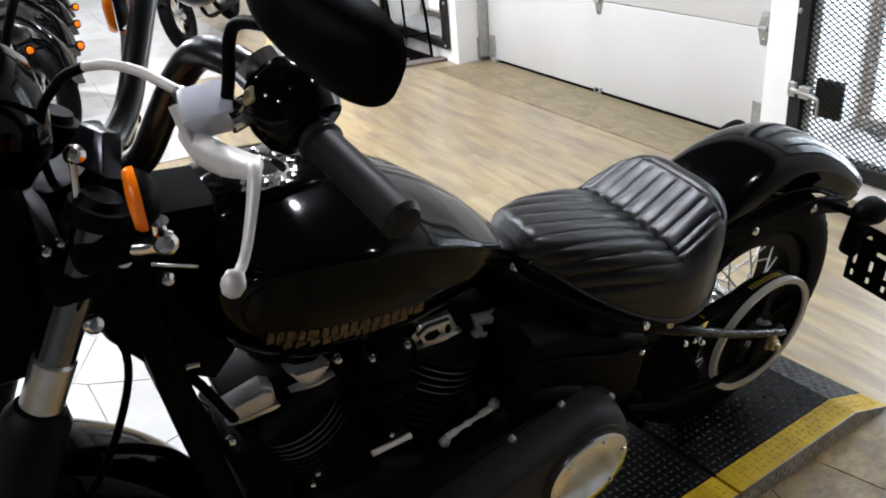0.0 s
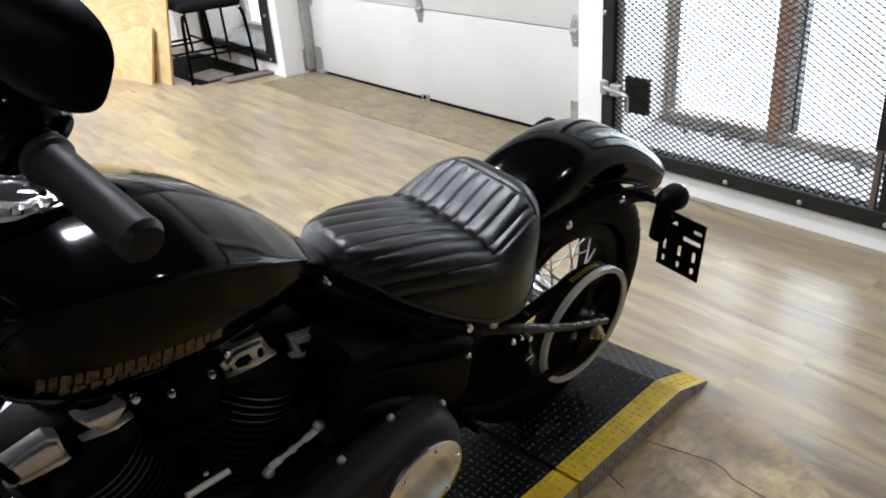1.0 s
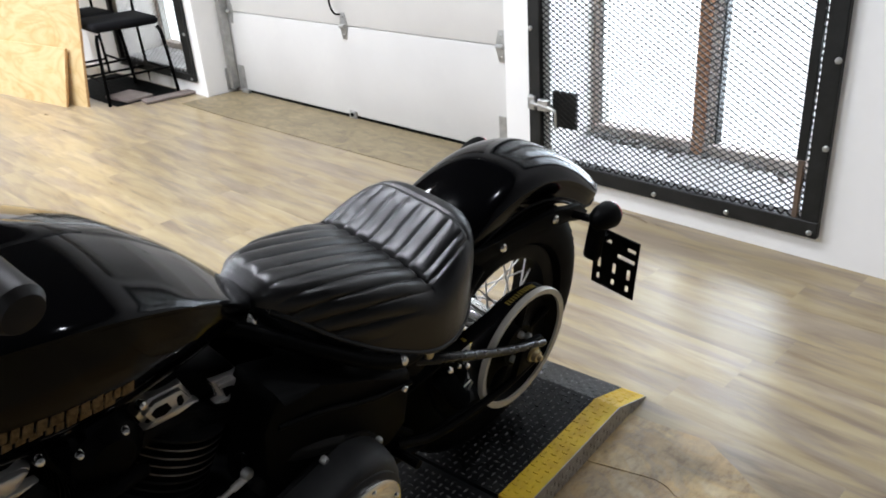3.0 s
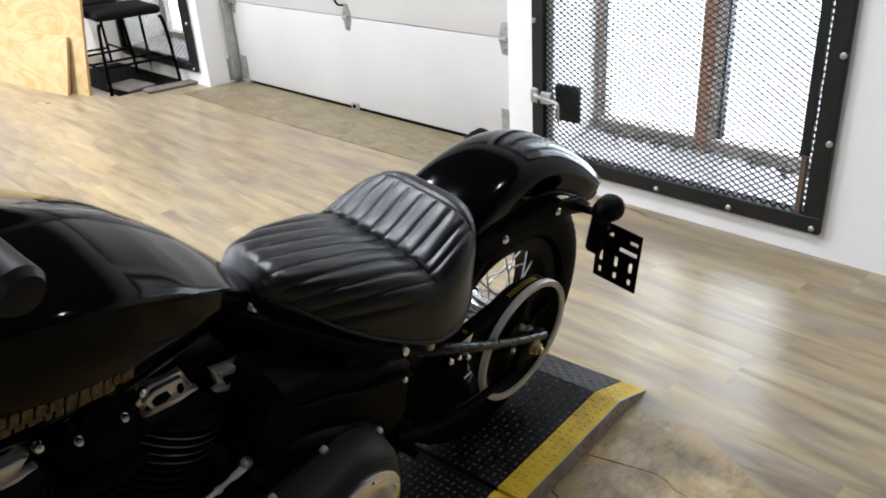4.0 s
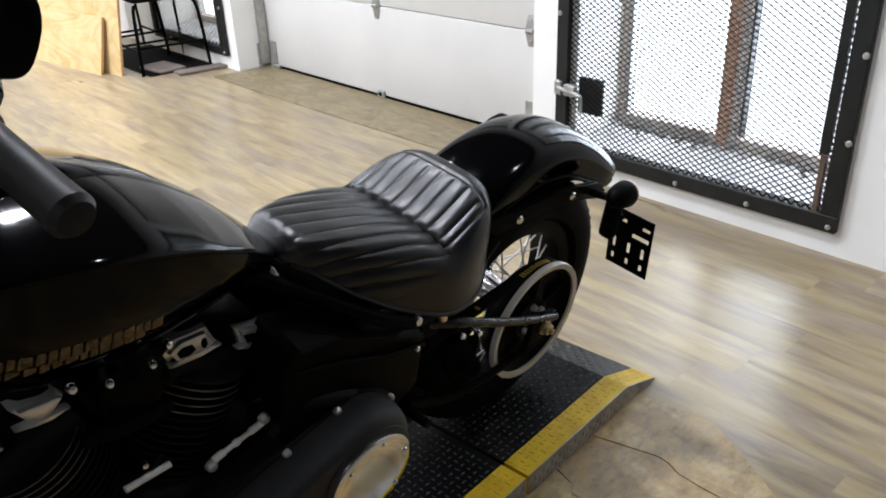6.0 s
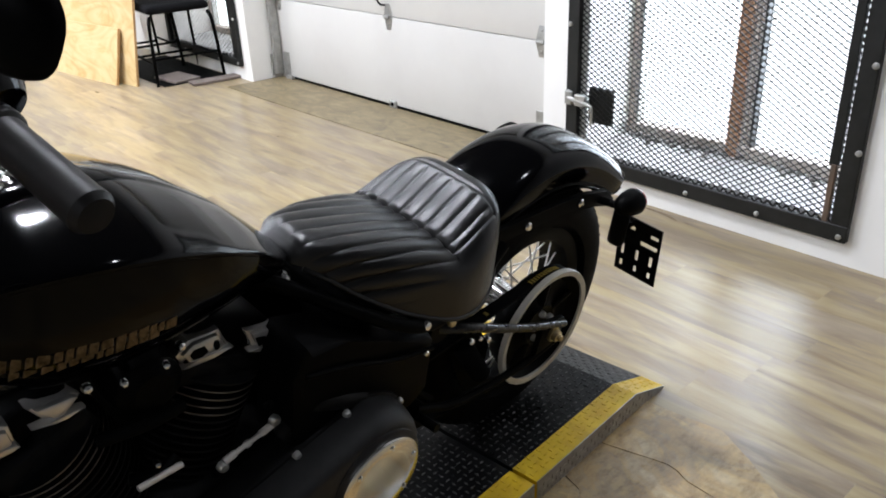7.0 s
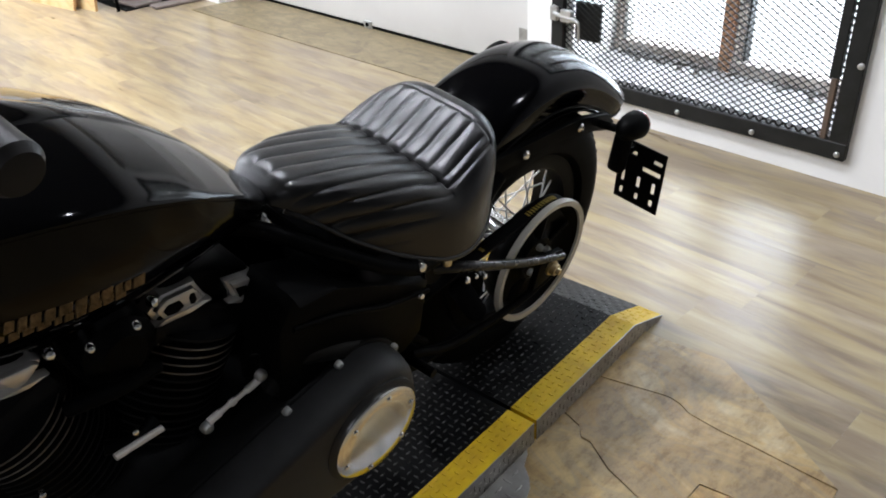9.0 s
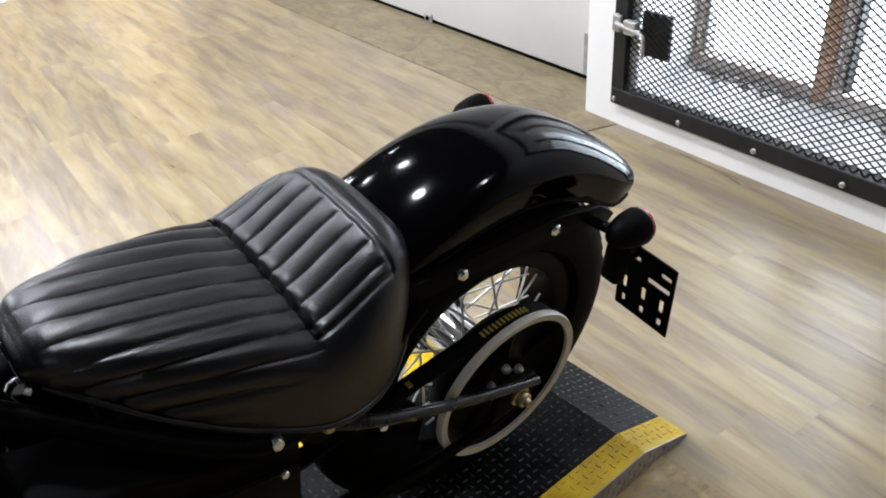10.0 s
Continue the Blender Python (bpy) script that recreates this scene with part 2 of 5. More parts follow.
# plywood: pale yellow veneer with cathedral figure and a few blotches
M["ply"] = mat("plywood", (0.62, 0.42, 0.2), 0.5)
ply = M["ply"]
pf = noise_tex(ply, coords(ply, (1.0, 2.0, 2.6), "own"), 1.3, 3, 0.5, 1.2)
band = node(ply, "ShaderNodeMath")
band.operation = "PINGPONG"
band.inputs[1].default_value = 0.08
link(ply, pf, band.inputs[0])
scale_up = node(ply, "ShaderNodeMath")
scale_up.operation = "MULTIPLY"
scale_up.inputs[1].default_value = 12.5
link(ply, band.outputs[0], scale_up.inputs[0])
figure = ramp(ply, scale_up.outputs[0], [(0.0, (0.52, 0.36, 0.16)), (0.3, (0.575, 0.415, 0.20)), (1.0, (0.63, 0.475, 0.25))])
patch = ramp(ply, noise_tex(ply, coords(ply, (2.5, 4, 5), "own"), 1.6, 4, 0.6, 1.0), [(0.52, (1, 1, 1)), (0.7, (0.90, 0.80, 0.64))])
link(ply, mixc(ply, 1.0, figure, patch, "MULTIPLY"), bsdf(ply).inputs["Base Color"])
M["plyedge"] = worn("plywood_edge", (0.40, 0.22, 0.09), (0.55, 0.34, 0.15), 60, (0.6, 0.8))
M["mat"] = mat("threshold_board", (0.3, 0.22, 0.12), 0.5)
tm = M["mat"]
tf = noise_tex(tm, coords(tm, (2.8, 6, 6)), 2.2, 8, 0.7, 1.2)
link(tm, ramp(tm, tf, [(0.3, (0.10, 0.08, 0.046)), (0.45, (0.185, 0.145, 0.08)), (0.58, (0.25, 0.198, 0.112)), (0.75, (0.34, 0.28, 0.175))]), bsdf(tm).inputs["Base Color"])
rough_from(tm, tf, 0.35, 0.55)

M["daylight"] = bpy.data.materials.new("bright_daylight")
M["daylight"].use_nodes = True
dn = M["daylight"].node_tree
em = dn.nodes.new("ShaderNodeEmission")
em.inputs["Color"].default_value, em.inputs["Strength"].default_value = (0.88, 0.94, 1.0, 1), 3.4
dn.links.new(em.outputs[0], dn.nodes["Material Output"].inputs["Surface"])

# ---- mesh helpers ----


def finish(bm, smooth=35):
    bmesh.ops.recalc_face_normals(bm, faces=bm.faces)
    me = bpy.data.meshes.new("mesh")
    bm.to_mesh(me)
    bm.free()
    if smooth:
        me.shade_smooth()
        me.set_sharp_from_angle(angle=radians(smooth))
    return me


def part(name, bm, material, parent=None, label="", smooth=35):
    """One mesh object under a thing or a part, in its parent's coordinates."""
    me = finish(bm, smooth) if isinstance(bm, bmesh.types.BMesh) else bm
    if not me.materials:
        me.materials.append(M[material])
    ob = new(name, me)
    ob.parent = parent
    if label:
        ob["label"] = label
    return ob


def thing(name, m, label, category, group="", kind=""):
    ob = new(name)
    ob.empty_display_size = 0.1
    ob.matrix_basis = m
    return tagged(ob, label, category, group, kind)


def solid(name, bm, material, label, category, group="", kind="", m=None, smooth=35):
    ob = part(name, bm, material, None, label, smooth)
    if m is not None:
        ob.matrix_basis = m
    return tagged(ob, label, category, group, kind)


def box(lo, hi, bevel=0.0, seg=1, bm=None, m=None):
    bm = bm or bmesh.new()
    lo, hi = Vector(lo), Vector(hi)
    vs = bmesh.ops.create_cube(bm, size=1)["verts"]
    t = Matrix.Translation((lo + hi) / 2) @ Matrix.Diagonal((*(hi - lo), 1))
    bmesh.ops.transform(bm, matrix=(m @ t) if m else t, verts=vs)
    if bevel:
        es = list({e for v in vs for e in v.link_edges})
        bmesh.ops.bevel(bm, geom=es, offset=bevel, segments=seg, profile=0.5, affect="EDGES", clamp_overlap=True)
    return bm


def smooth_path(pts, steps=6):
    """Catmull-Rom through the points."""
    p = [Vector(q) for q in pts]
    p = [2 * p[0] - p[1]] + p + [2 * p[-1] - p[-2]]
    out = []
    for i in range(1, len(p) - 2):
        for k in range(steps):
            t = k / steps
            a, b, c, d = p[i - 1:i + 3]
            out.append(0.5 * (2 * b + (c - a) * t + (2 * a - 5 * b + 4 * c - d) * t * t + (3 * b - a - 3 * c + d) * t ** 3))
    out.append(p[-2])
    return out


def ring_loft(bm, rings, close=True, cap=True):
    vs = [[bm.verts.new(q) for q in r] for r in rings]
    n = len(vs[0])
    for a, b in zip(vs, vs[1:]):
        for i in range(n if close else n - 1):
            j = (i + 1) % n
            bm.faces.new((a[i], a[j], b[j], b[i]))
    if cap and close:
        bm.faces.new(vs[0])
        bm.faces.new(vs[-1])
    return bm


def tube(pts, r, seg=12, bm=None, steps=6, smooth=True, flat=1.0):
    """A round tube along a path; r is one radius or one for each given point."""
    bm = bm or bmesh.new()
    path = smooth_path(pts, steps) if smooth and len(pts) > 2 else [Vector(q) for q in pts]
    n = len(path)
    if isinstance(r, (int, float)):
        rad = [r] * n
    else:
        rad = [float(q) for q in np.interp(np.linspace(0, 1, n), np.linspace(0, 1, len(r)), r)]
    side, rings = None, []
    for i, q in enumerate(path):
        d = (path[min(i + 1, n - 1)] - path[max(i - 1, 0)]).normalized()
        if side is None:
            side = d.orthogonal().normalized()
        side = (side - d * side.dot(d)).normalized()
        up = d.cross(side)
        rings.append([q + rad[i] * (side * math.cos(a) + up * math.sin(a) * flat) for a in (2 * math.pi * k / seg for k in range(seg))])
    return ring_loft(bm, rings)


def axis_frame(p, d):
    z = Vector(d).normalized()
    x = z.orthogonal().normalized()
    y = z.cross(x)
    return Matrix.Translation(p) @ Matrix((x, y, z)).transposed().to_4x4()


def lathe(profile, p=(0, 0, 0), d=(0, 0, 1), seg=32, closed=False, bm=None):
    """A turned body: (radius, height) pairs round the axis d through p."""
    bm = bm or bmesh.new()
    m = axis_frame(p, d)
    cols = []
    for k in range(seg):
        a = 2 * math.pi * k / seg
        cols.append([m @ Vector((r * math.cos(a), r * math.sin(a), h)) for r, h in profile])
    vs = [[bm.verts.new(q) for q in c] for c in cols]
    n = len(profile)
    for k in range(seg):
        a, b = vs[k], vs[(k + 1) % seg]
        for i in range(n if closed else n - 1):
            j = (i + 1) % n
            bm.faces.new((a[i], b[i], b[j], a[j]))
    if not closed:
        bm.faces.new([c[0] for c in vs])
        bm.faces.new([c[-1] for c in vs])
    bmesh.ops.remove_doubles(bm, verts=bm.verts, dist=1e-6)
    return bm


def bolt(p, d, r=0.007, h=0.006, bm=None):
    return lathe([(r * 1.0, 0), (r * 1.0, h * 0.6), (r * 0.7, h), (r * 0.05, h * 1.15)], p, d, 10, bm=bm)


def perforated(xs, ys, holes, depth, m):
    """A plate in its own xy plane, cut along xs and ys, with the cells in holes left open."""
    bm = bmesh.new()
    nx, ny = len(xs) - 1, len(ys) - 1
    grid = {}

    def vert(i, j, k):
        if (i, j, k) not in grid:
            grid[i, j, k] = bm.verts.new(m @ Vector((xs[i], ys[j], depth * k)))
        return grid[i, j, k]

    full = {(i, j) for i in range(nx) for j in range(ny)} - set(holes)
    for i, j in full:
        for k in (0, 1):
            bm.faces.new((vert(i, j, k), vert(i + 1, j, k), vert(i + 1, j + 1, k), vert(i, j + 1, k)))
        for (a, b), (c, d), (u, v) in (((0, 0), (1, 0), (0, -1)), ((1, 0), (1, 1), (1, 0)), ((1, 1), (0, 1), (0, 1)), ((0, 1), (0, 0), (-1, 0))):
            if (i + u, j + v) not in full:
                bm.faces.new((vert(i + a, j + b, 0), vert(i + c, j + d, 0), vert(i + c, j + d, 1), vert(i + a, j + b, 1)))
    return bm


def prism(poly, lo, hi, m=None, bevel=0.0):
    """An extruded outline (x, y) from z = lo to hi."""
    bm = bmesh.new()
    m = m or Matrix()
    a = [bm.verts.new(m @ Vector((x, y, lo))) for x, y in poly]
    b = [bm.verts.new(m @ Vector((x, y, hi))) for x, y in poly]
    bm.faces.new(a)
    top = bm.faces.new(b)
    n = len(poly)
    for i in range(n):
        bm.faces.new((a[i], a[(i + 1) % n], b[(i + 1) % n], b[i]))
    if bevel:
        bmesh.ops.bevel(bm, geom=list(top.edges), offset=bevel, segments=2, profile=0.5, affect="EDGES", clamp_overlap=True)
    return bm


def interp(x, xs, ys):
    return float(np.interp(x, xs, ys))


def soft_interp(x, xs, ys):
    """Smoothed interpolation."""
    return sum(interp(x + d, xs, ys) for d in (-0.016, -0.008, 0, 0.008, 0.016)) / 5

# ---- the room ----
WY, DY = 2.95, 3.18          # inner faces of the wall and of the garage door
XL, XR, YB, ZC = -13.5, 2.6, -5.2, 3.0

floor = solid("floor", box((XL, YB, -0.2), (XR, 3.31, -0.008)), "joint", "dark subfloor showing in the joints", "floor", kind="structure", smooth=0)
up = Matrix(((1, 0, 0, 0), (0, 0, -1, WY + 0.36), (0, 1, 0, 0), (0, 0, 0, 1)))
wx = [XL, -6.13, -5.15, -4.972, -2.238, -1.985, -0.87, XR]
wz = [-0.008, 0.155, 2.1, 2.35, ZC]
wall_holes = [(1, 1), (5, 1), (3, 0), (3, 1), (3, 2)]
solid("wall_north", perforated(wx, wz, wall_holes, 0.36, up), "wall", "white painted masonry wall", "wall", kind="structure", smooth=0)
solid("wall_south", box((XL, YB - 0.2, -0.008), (XR, YB, ZC)), "darkwall", "unseen wall, kept dark for reflections", "wall", kind="structure", smooth=0)
solid("wall_west", box((XL - 0.2, YB, -0.008), (XL, WY, ZC)), "wall", "white painted wall", "wall", kind="structure", smooth=0)
solid("wall_east", box((XR, YB, -0.008), (XR + 0.2, WY, ZC)), "darkwall", "unseen wall, kept dark for reflections", "wall", kind="structure", smooth=0)
solid("ceiling", box((XL, YB, ZC), (XR, 3.31, ZC + 0.2)), "ceiling", "unseen ceiling, kept dark for reflections", "ceiling", kind="structure", smooth=0)


def bars_window(name, x0, x1, z0, z1, fw, label, lock=True):
    """A steel frame with expanded metal on the wall's face, in front of a deep recess with an old window."""
    w = thing(name, pose(0, 0, 0), label, "window", kind="structure")
    y0, y1 = WY - 0.032, WY - 0.004
    frame_bars = {"frame_bottom": ((x0, y0, z0), (x1, y1, z0 + fw)), "frame_top": ((x0, y0, z1 - fw), (x1, y1, z1)),
                  "frame_left": ((x0, y0, z0 + fw), (x0 + fw, y1, z1 - fw)), "frame_right": ((x1 - fw, y0, z0 + fw), (x1, y1, z1 - fw))}
    for nm, (a, b) in frame_bars.items():
        part(nm, box(a, b, 0.003), "frame", w, smooth=0)
    # narrow inner angle iron on the hinge side
    part("inner_angle", box((x1 - fw - 0.034, y0 + 0.004, z0 + fw), (x1 - fw - 0.014, y1, z0 + fw + 0.21), 0.002), "oldrust" if lock else "frame", w, "rusty foot of the inner angle iron", smooth=0)
    part("inner_angle", box((x1 - fw - 0.042, y0 + 0.004, z0 + fw + 0.211), (x1 - fw - 0.010, y1, z1 - fw), 0.002), "frame", w, smooth=0)
    # expanded metal: two families of slanting strands
    bm = bmesh.new()
    lx, lz = (0.036, 0.0225) if lock else (0.05, 0.032)
    slope = lz / lx
    xa, xb, za, zb = x0 + fw - 0.01, x1 - fw + 0.01, z0 + fw - 0.01, z1 - fw + 0.01
    for sign in (1, -1):
        span = slope * (xb - xa)
        k0 = int((za - span) // lz) - 1 if sign > 0 else int(za // lz) - 1
        k1 = int(zb // lz) + 2 if sign > 0 else int((zb + span) // lz) + 2
        for k in range(k0, k1):
            c = k * lz
            pts = []
            for x in (xa, xb):
                z = c + sign * slope * (x - xa)
                if za <= z <= zb:
                    pts.append((x, z))
            for z in (za, zb):
                x = xa + sign * (z - c) / slope
                if xa < x < xb:
                    pts.append((x, z))
            if len(pts) < 2:
                continue
            (px, pz), (qx, qz) = pts[0], pts[1]
            d = Vector((qx - px, 0, qz - pz))
            if d.length < 0.01:
                continue
            d.normalize()
            nrm = Vector((-d.z, 0, d.x)) * (0.0020 if lock else 0.0007)
            yy = WY - 0.018 + (0.0025 if sign > 0 else 0)
            a, b = Vector((px, yy, pz)), Vector((qx, yy, qz))
            quad = [[p - nrm, p + nrm, p + nrm + Vector((0, 0.004, 0)), p - nrm + Vector((0, 0.004, 0))] for p in (a, b)]
            ring_loft(bm, quad)
    part("wire_mesh", bm, "frame", w, "dark expanded-metal mesh", smooth=0)
    # hem of the mesh, folded over along the bottom
    bm = bmesh.new()
    x = xa
    while x < xb - lx / 2:
        for x_a, z_a, x_b, z_b in ((x, 0.0, x + lx / 2, 0.020), (x + lx / 2, 0.020, x + lx, 0.0)):
            d = Vector((x_b - x_a, 0, z_b - z_a)).normalized()
            nrm = Vector((-d.z, 0, d.x)) * 0.0034
            p, q = Vector((x_a, WY - 0.024, za + 0.010 + z_a)), Vector((x_b, WY - 0.024, za + 0.010 + z_b))
            ring_loft(bm, [[e - nrm, e + nrm, e + nrm + Vector((0, 0.004, 0)), e - nrm + Vector((0, 0.004, 0))] for e in (p, q)])
        x += lx
    part("mesh_hem", bm, "frame", w, "folded lower edge of the mesh", smooth=0)
    # round bolt heads on the frame
    n = 5
    for i in range(n):
        x = x0 + 0.021 + (x1 - x0 - 0.046) * i / (n - 1)
        part("bolt", bolt((x, y0, z0 + 0.021), (0, -1, 0), 0.010, 0.008), "zinc", w)
    for i in range(1, 7):
        z = z0 + 0.04 + 0.29 * i
        for x in (x0 + 0.016, x1 - 0.010):
            part("bolt", bolt((x, y0, z), (0, -1, 0), 0.011, 0.008), "zinc", w)
    return w


def old_window(name, x0, x1, xm, label):
    """The weathered outer frame at the back of the recess, with its sill."""
    w = thing(name, pose(0, 0, 0), label, "window", kind="structure")
    yb = 3.25
    part("jamb", box((x0, yb, 0.185), (x0 + 0.03, yb + 0.06, 2.1), 0.003), "greyframe", w, smooth=0)
    part("jamb", box((x0 + 0.036, yb + 0.01, 0.185), (x0 + 0.05, yb + 0.06, 2.1), 0.003), "zinc", w, smooth=0)
    part("jamb", box((x1 - 0.05, yb, 0.185), (x1, yb + 0.06, 2.1), 0.003), "rust", w, smooth=0)
    part("mullion", box((xm, yb - 0.015, 0.185), (xm + 0.05, yb + 0.06, 2.1), 0.003), "rust", w, "rust-brown mullion", smooth=0)
    for i in range(3):
        part("track_bar", box((xm + 0.056 + i * 0.016, yb - 0.005 + 0.01 * i, 0.185), (xm + 0.065 + i * 0.016, yb + 0.06, 2.1), 0.002), "greyframe" if i < 2 else "frame", w, smooth=0)
    part("bottom_rail", box((x0, yb - 0.01, 0.18), (x1, yb + 0.06, 0.236), 0.004), "greyframe", w, smooth=0)
    return w


def sloping_sill(name, x0, x1):
    poly = [(WY + 0.002, 0.145), (3.305, 0.145), (3.305, 0.195), (WY + 0.002, 0.167)]
    m = Matrix(((0, 0, 1, 0), (1, 0, 0, 0), (0, 1, 0, 0), (0, 0, 0, 1)))
    return solid(name, prism(poly, x0, x1, m), "sill", "grimy white window sill with debris along the back", "sill", kind="structure", smooth=0)


bars_window("window_1", -2.08, -0.812, 0.094, 2.19, 0.062, "large window behind black expanded-metal security frame")
bars_window("window_2", -6.24, -5.075, 0.098, 2.19, 0.05, "window behind black expanded-metal frame, beyond the chairs", False)
old_window("window_3", -1.983, -0.872, -1.475, "weathered outer window with rust-brown mullion and blown-out panes")
old_window("window_4", -6.128, -5.152, -5.65, "weathered outer window with rusty frame")
sloping_sill("window_sill", -1.985, -0.87)
sloping_sill("window_sill", -6.13, -5.15)

# dry leaves and grit along the back of the sills
rng = random.Random(5)
for sx0, sx1, cnt in ((-1.95, -0.91, 150), (-6.09, -5.18, 60)):
    bm = bmesh.new()
    for _ in range(cnt):
        x = sx0 + (sx1 - sx0) * rng.random()
        dense = math.exp(-((x + 1.74) / 0.14) ** 2) + math.exp(-((x + 1.02) / 0.12) ** 2)
        if rng.random() > 0.25 + dense:
            continue
        y = 3.235 - abs(rng.gauss(0, 0.035))
        s = 0.004 + 0.014 * rng.random()
        box((-s, -s * 0.6, -0.002), (s, s * 0.6, 0.004 + s * 0.5), bm=bm, m=pose(x, y, 0.167 + (y - WY) / 0.355 * 0.028 + 0.002, rng.uniform(-25, 25), rng.uniform(-25, 25), rng.uniform(0, 180)))
    solid("sill_debris", bm, "dirt", "dry leaves and grit on the window sill", "debris", kind="stuff", smooth=0)

# lock on the window frame: dark guard plate, bright bolt and padlock shackle
lk = thing("frame_lock", pose(0, 0, 0), "dark steel lock plate with bright slide bolt on the window frame", "lock")
part("guard_plate", box((-1.97, WY - 0.010, 0.302), (-1.842, WY + 0.002, 0.458), 0.002), "frame", lk, smooth=0)
part("slide_bolt", tube([(-2.05, WY - 0.055, 0.404), (-1.935, WY - 0.057, 0.392)], 0.010, 10, smooth=False), "zinc", lk)
part("shackle", tube([(-1.94, WY - 0.060, 0.394), (-1.914, WY - 0.067, 0.390), (-1.909, WY - 0.067, 0.362), (-1.911, WY - 0.065, 0.310)], 0.006, 8), "zinc", lk)
part("lock_body", box((-2.012, WY - 0.063, 0.377), (-1.955, WY - 0.036, 0.427), 0.004), "zinc", lk)
part("staple", box((-2.075, WY - 0.05, 0.372), (-2.035, WY - 0.033, 0.432), 0.004), "zinc", lk, "bare steel staple of the bolt")

# ---- garage door ----
gd = thing("garage_door", pose(0, 0, 0), "white sectional garage door, closed, with steel hinges", "garage door")
gx0, gx1 = -4.912, -2.20
sec = 0.527
for i in range(5):
    z0 = 0.022 + i * (sec + 0.004)
    bm = box((gx0, DY, z0), (gx1, DY + 0.05, z0 + sec), 0.006, 2)
    part("door_section", bm, "door", gd, smooth=30)
    if i < 4:
        for hx, big in ((gx0 + 0.03, 0), (-3.656, 1), (-2.456, 0)):
            zz = z0 + sec + 0.002
            hinge = bmesh.new()
            prism_pts = [(-0.016, -0.075), (0.016, -0.075), (0.034, -0.012), (0.034, 0.012), (0.016, 0.075), (-0.016, 0.075), (-0.034, 0.012), (-0.034, -0.012)]
            mm = Matrix(((1, 0, 0, hx), (0, 0, -1, DY - 0.0005), (0, 1, 0, zz), (0, 0, 0, 1)))
            hinge = prism(prism_pts, 0, 0.005, mm, 0.001)
            tube([(hx - 0.022, DY - 0.013, zz), (hx + 0.022, DY - 0.013, zz)], 0.012, 10, hinge, smooth=False)
            for dz in (-0.05, 0.05):
                bolt((hx, DY - 0.005, zz + dz), (0, -1, 0), 0.007, 0.006, hinge)
            part("hinge", hinge, "zinc", gd, "galvanised hinge plate")
part("bottom_seal", box((gx0, DY + 0.005, -0.004), (gx1, DY + 0.046, 0.021), 0.004), "rubber", gd, "black rubber bottom seal")
part("bottom_clip", box((-3.688, DY - 0.014, 0.006), (-3.623, DY - 0.001, 0.05), 0.003), "zinc", gd, "bottom clip of bare steel")
part("bottom_clip", bolt((-3.655, DY - 0.014, 0.03), (0, -1, 0), 0.012, 0.01), "black", gd)
part("end_plate", box((gx0 + 0.012, DY - 0.006, 0.022), (gx0 + 0.085, DY - 0.001, 0.19), 0.002), "zinc", gd, "galvanised bottom bracket")
part("end_plate", box((-2.487, DY - 0.006, 0.03), (-2.428, DY - 0.001, 0.208), 0.002), "zinc", gd, "galvanised bottom bracket")
part("roller_bracket", box((gx0 + 0.05, DY - 0.03, 0.005), (gx0 + 0.13, DY - 0.002, 0.03), 0.004), "zinc", gd)
part("lift_handle", tube([(-3.703, DY - 0.004, 0.76), (-3.713, DY - 0.04, 0.74), (-3.708, DY - 0.045, 0.67), (-3.688, DY - 0.035, 0.625), (-3.678, DY - 0.004, 0.615)], 0.006, 8), "black", gd, "black lift handle")
tr = thing("door_track", pose(0, 0, 0), "galvanised vertical track beside the garage door", "door track", kind="structure")
part("jamb_stop", box((-4.971, DY + 0.004, 0.0), (-4.914, DY + 0.05, 2.34)), "door", tr, "white door stop", smooth=0)
part("rail", box((-4.958, DY - 0.06, 0.03), (-4.918, DY - 0.05, 2.3), 0.001), "zinc", tr, smooth=0)
part("rail", box((-4.928, DY - 0.05, 0.03), (-4.918, DY - 0.004, 2.3), 0.001), "zinc", tr, smooth=0)
part("track_bracket", box((-4.969, DY - 0.075, 0.02), (-4.957, DY - 0.01, 0.17), 0.002), "zinc", tr, smooth=0)
solid("threshold_board", prism([(-4.95, DY + 0.05), (-4.965, 2.945), (-4.985, 2.75), (-4.4, 2.745), (-2.1, 2.785), (-2.06, 2.945), (-2.245, 2.947), (-2.245, DY + 0.05)], -0.007, 0.0045), "mat", "worn brown board across the garage doorway", "threshold", kind="structure", smooth=0)

# ---- lean-to things by the wall: plywood and chairs ----


def board(name, w, h, th, m, label):
    ob = thing(name, m, label, "plywood sheet", "plywood sheets")
    part("sheet_face", box((-w, 0, 0), (0, th, h), 0.001), "ply", ob, smooth=0)
    part("sheet_edge", box((0.0005, 0.0005, 0.0005), (0.003, th - 0.0005, h - 0.0005)), "plyedge", ob, smooth=0)
    return ob


board("plywood_sheet", 1.22, 1.5, 0.018, pose(-5.52, 2.322, 0, -9, 0, 8), "tall pale plywood sheet leaning back, standing on the floor")
board("plywood_sheet", 1.2, 0.40, 0.018, pose(-5.668, 2.233, 0, -14, 0, 8), "low knotty plywood offcut leaning on a taller sheet")


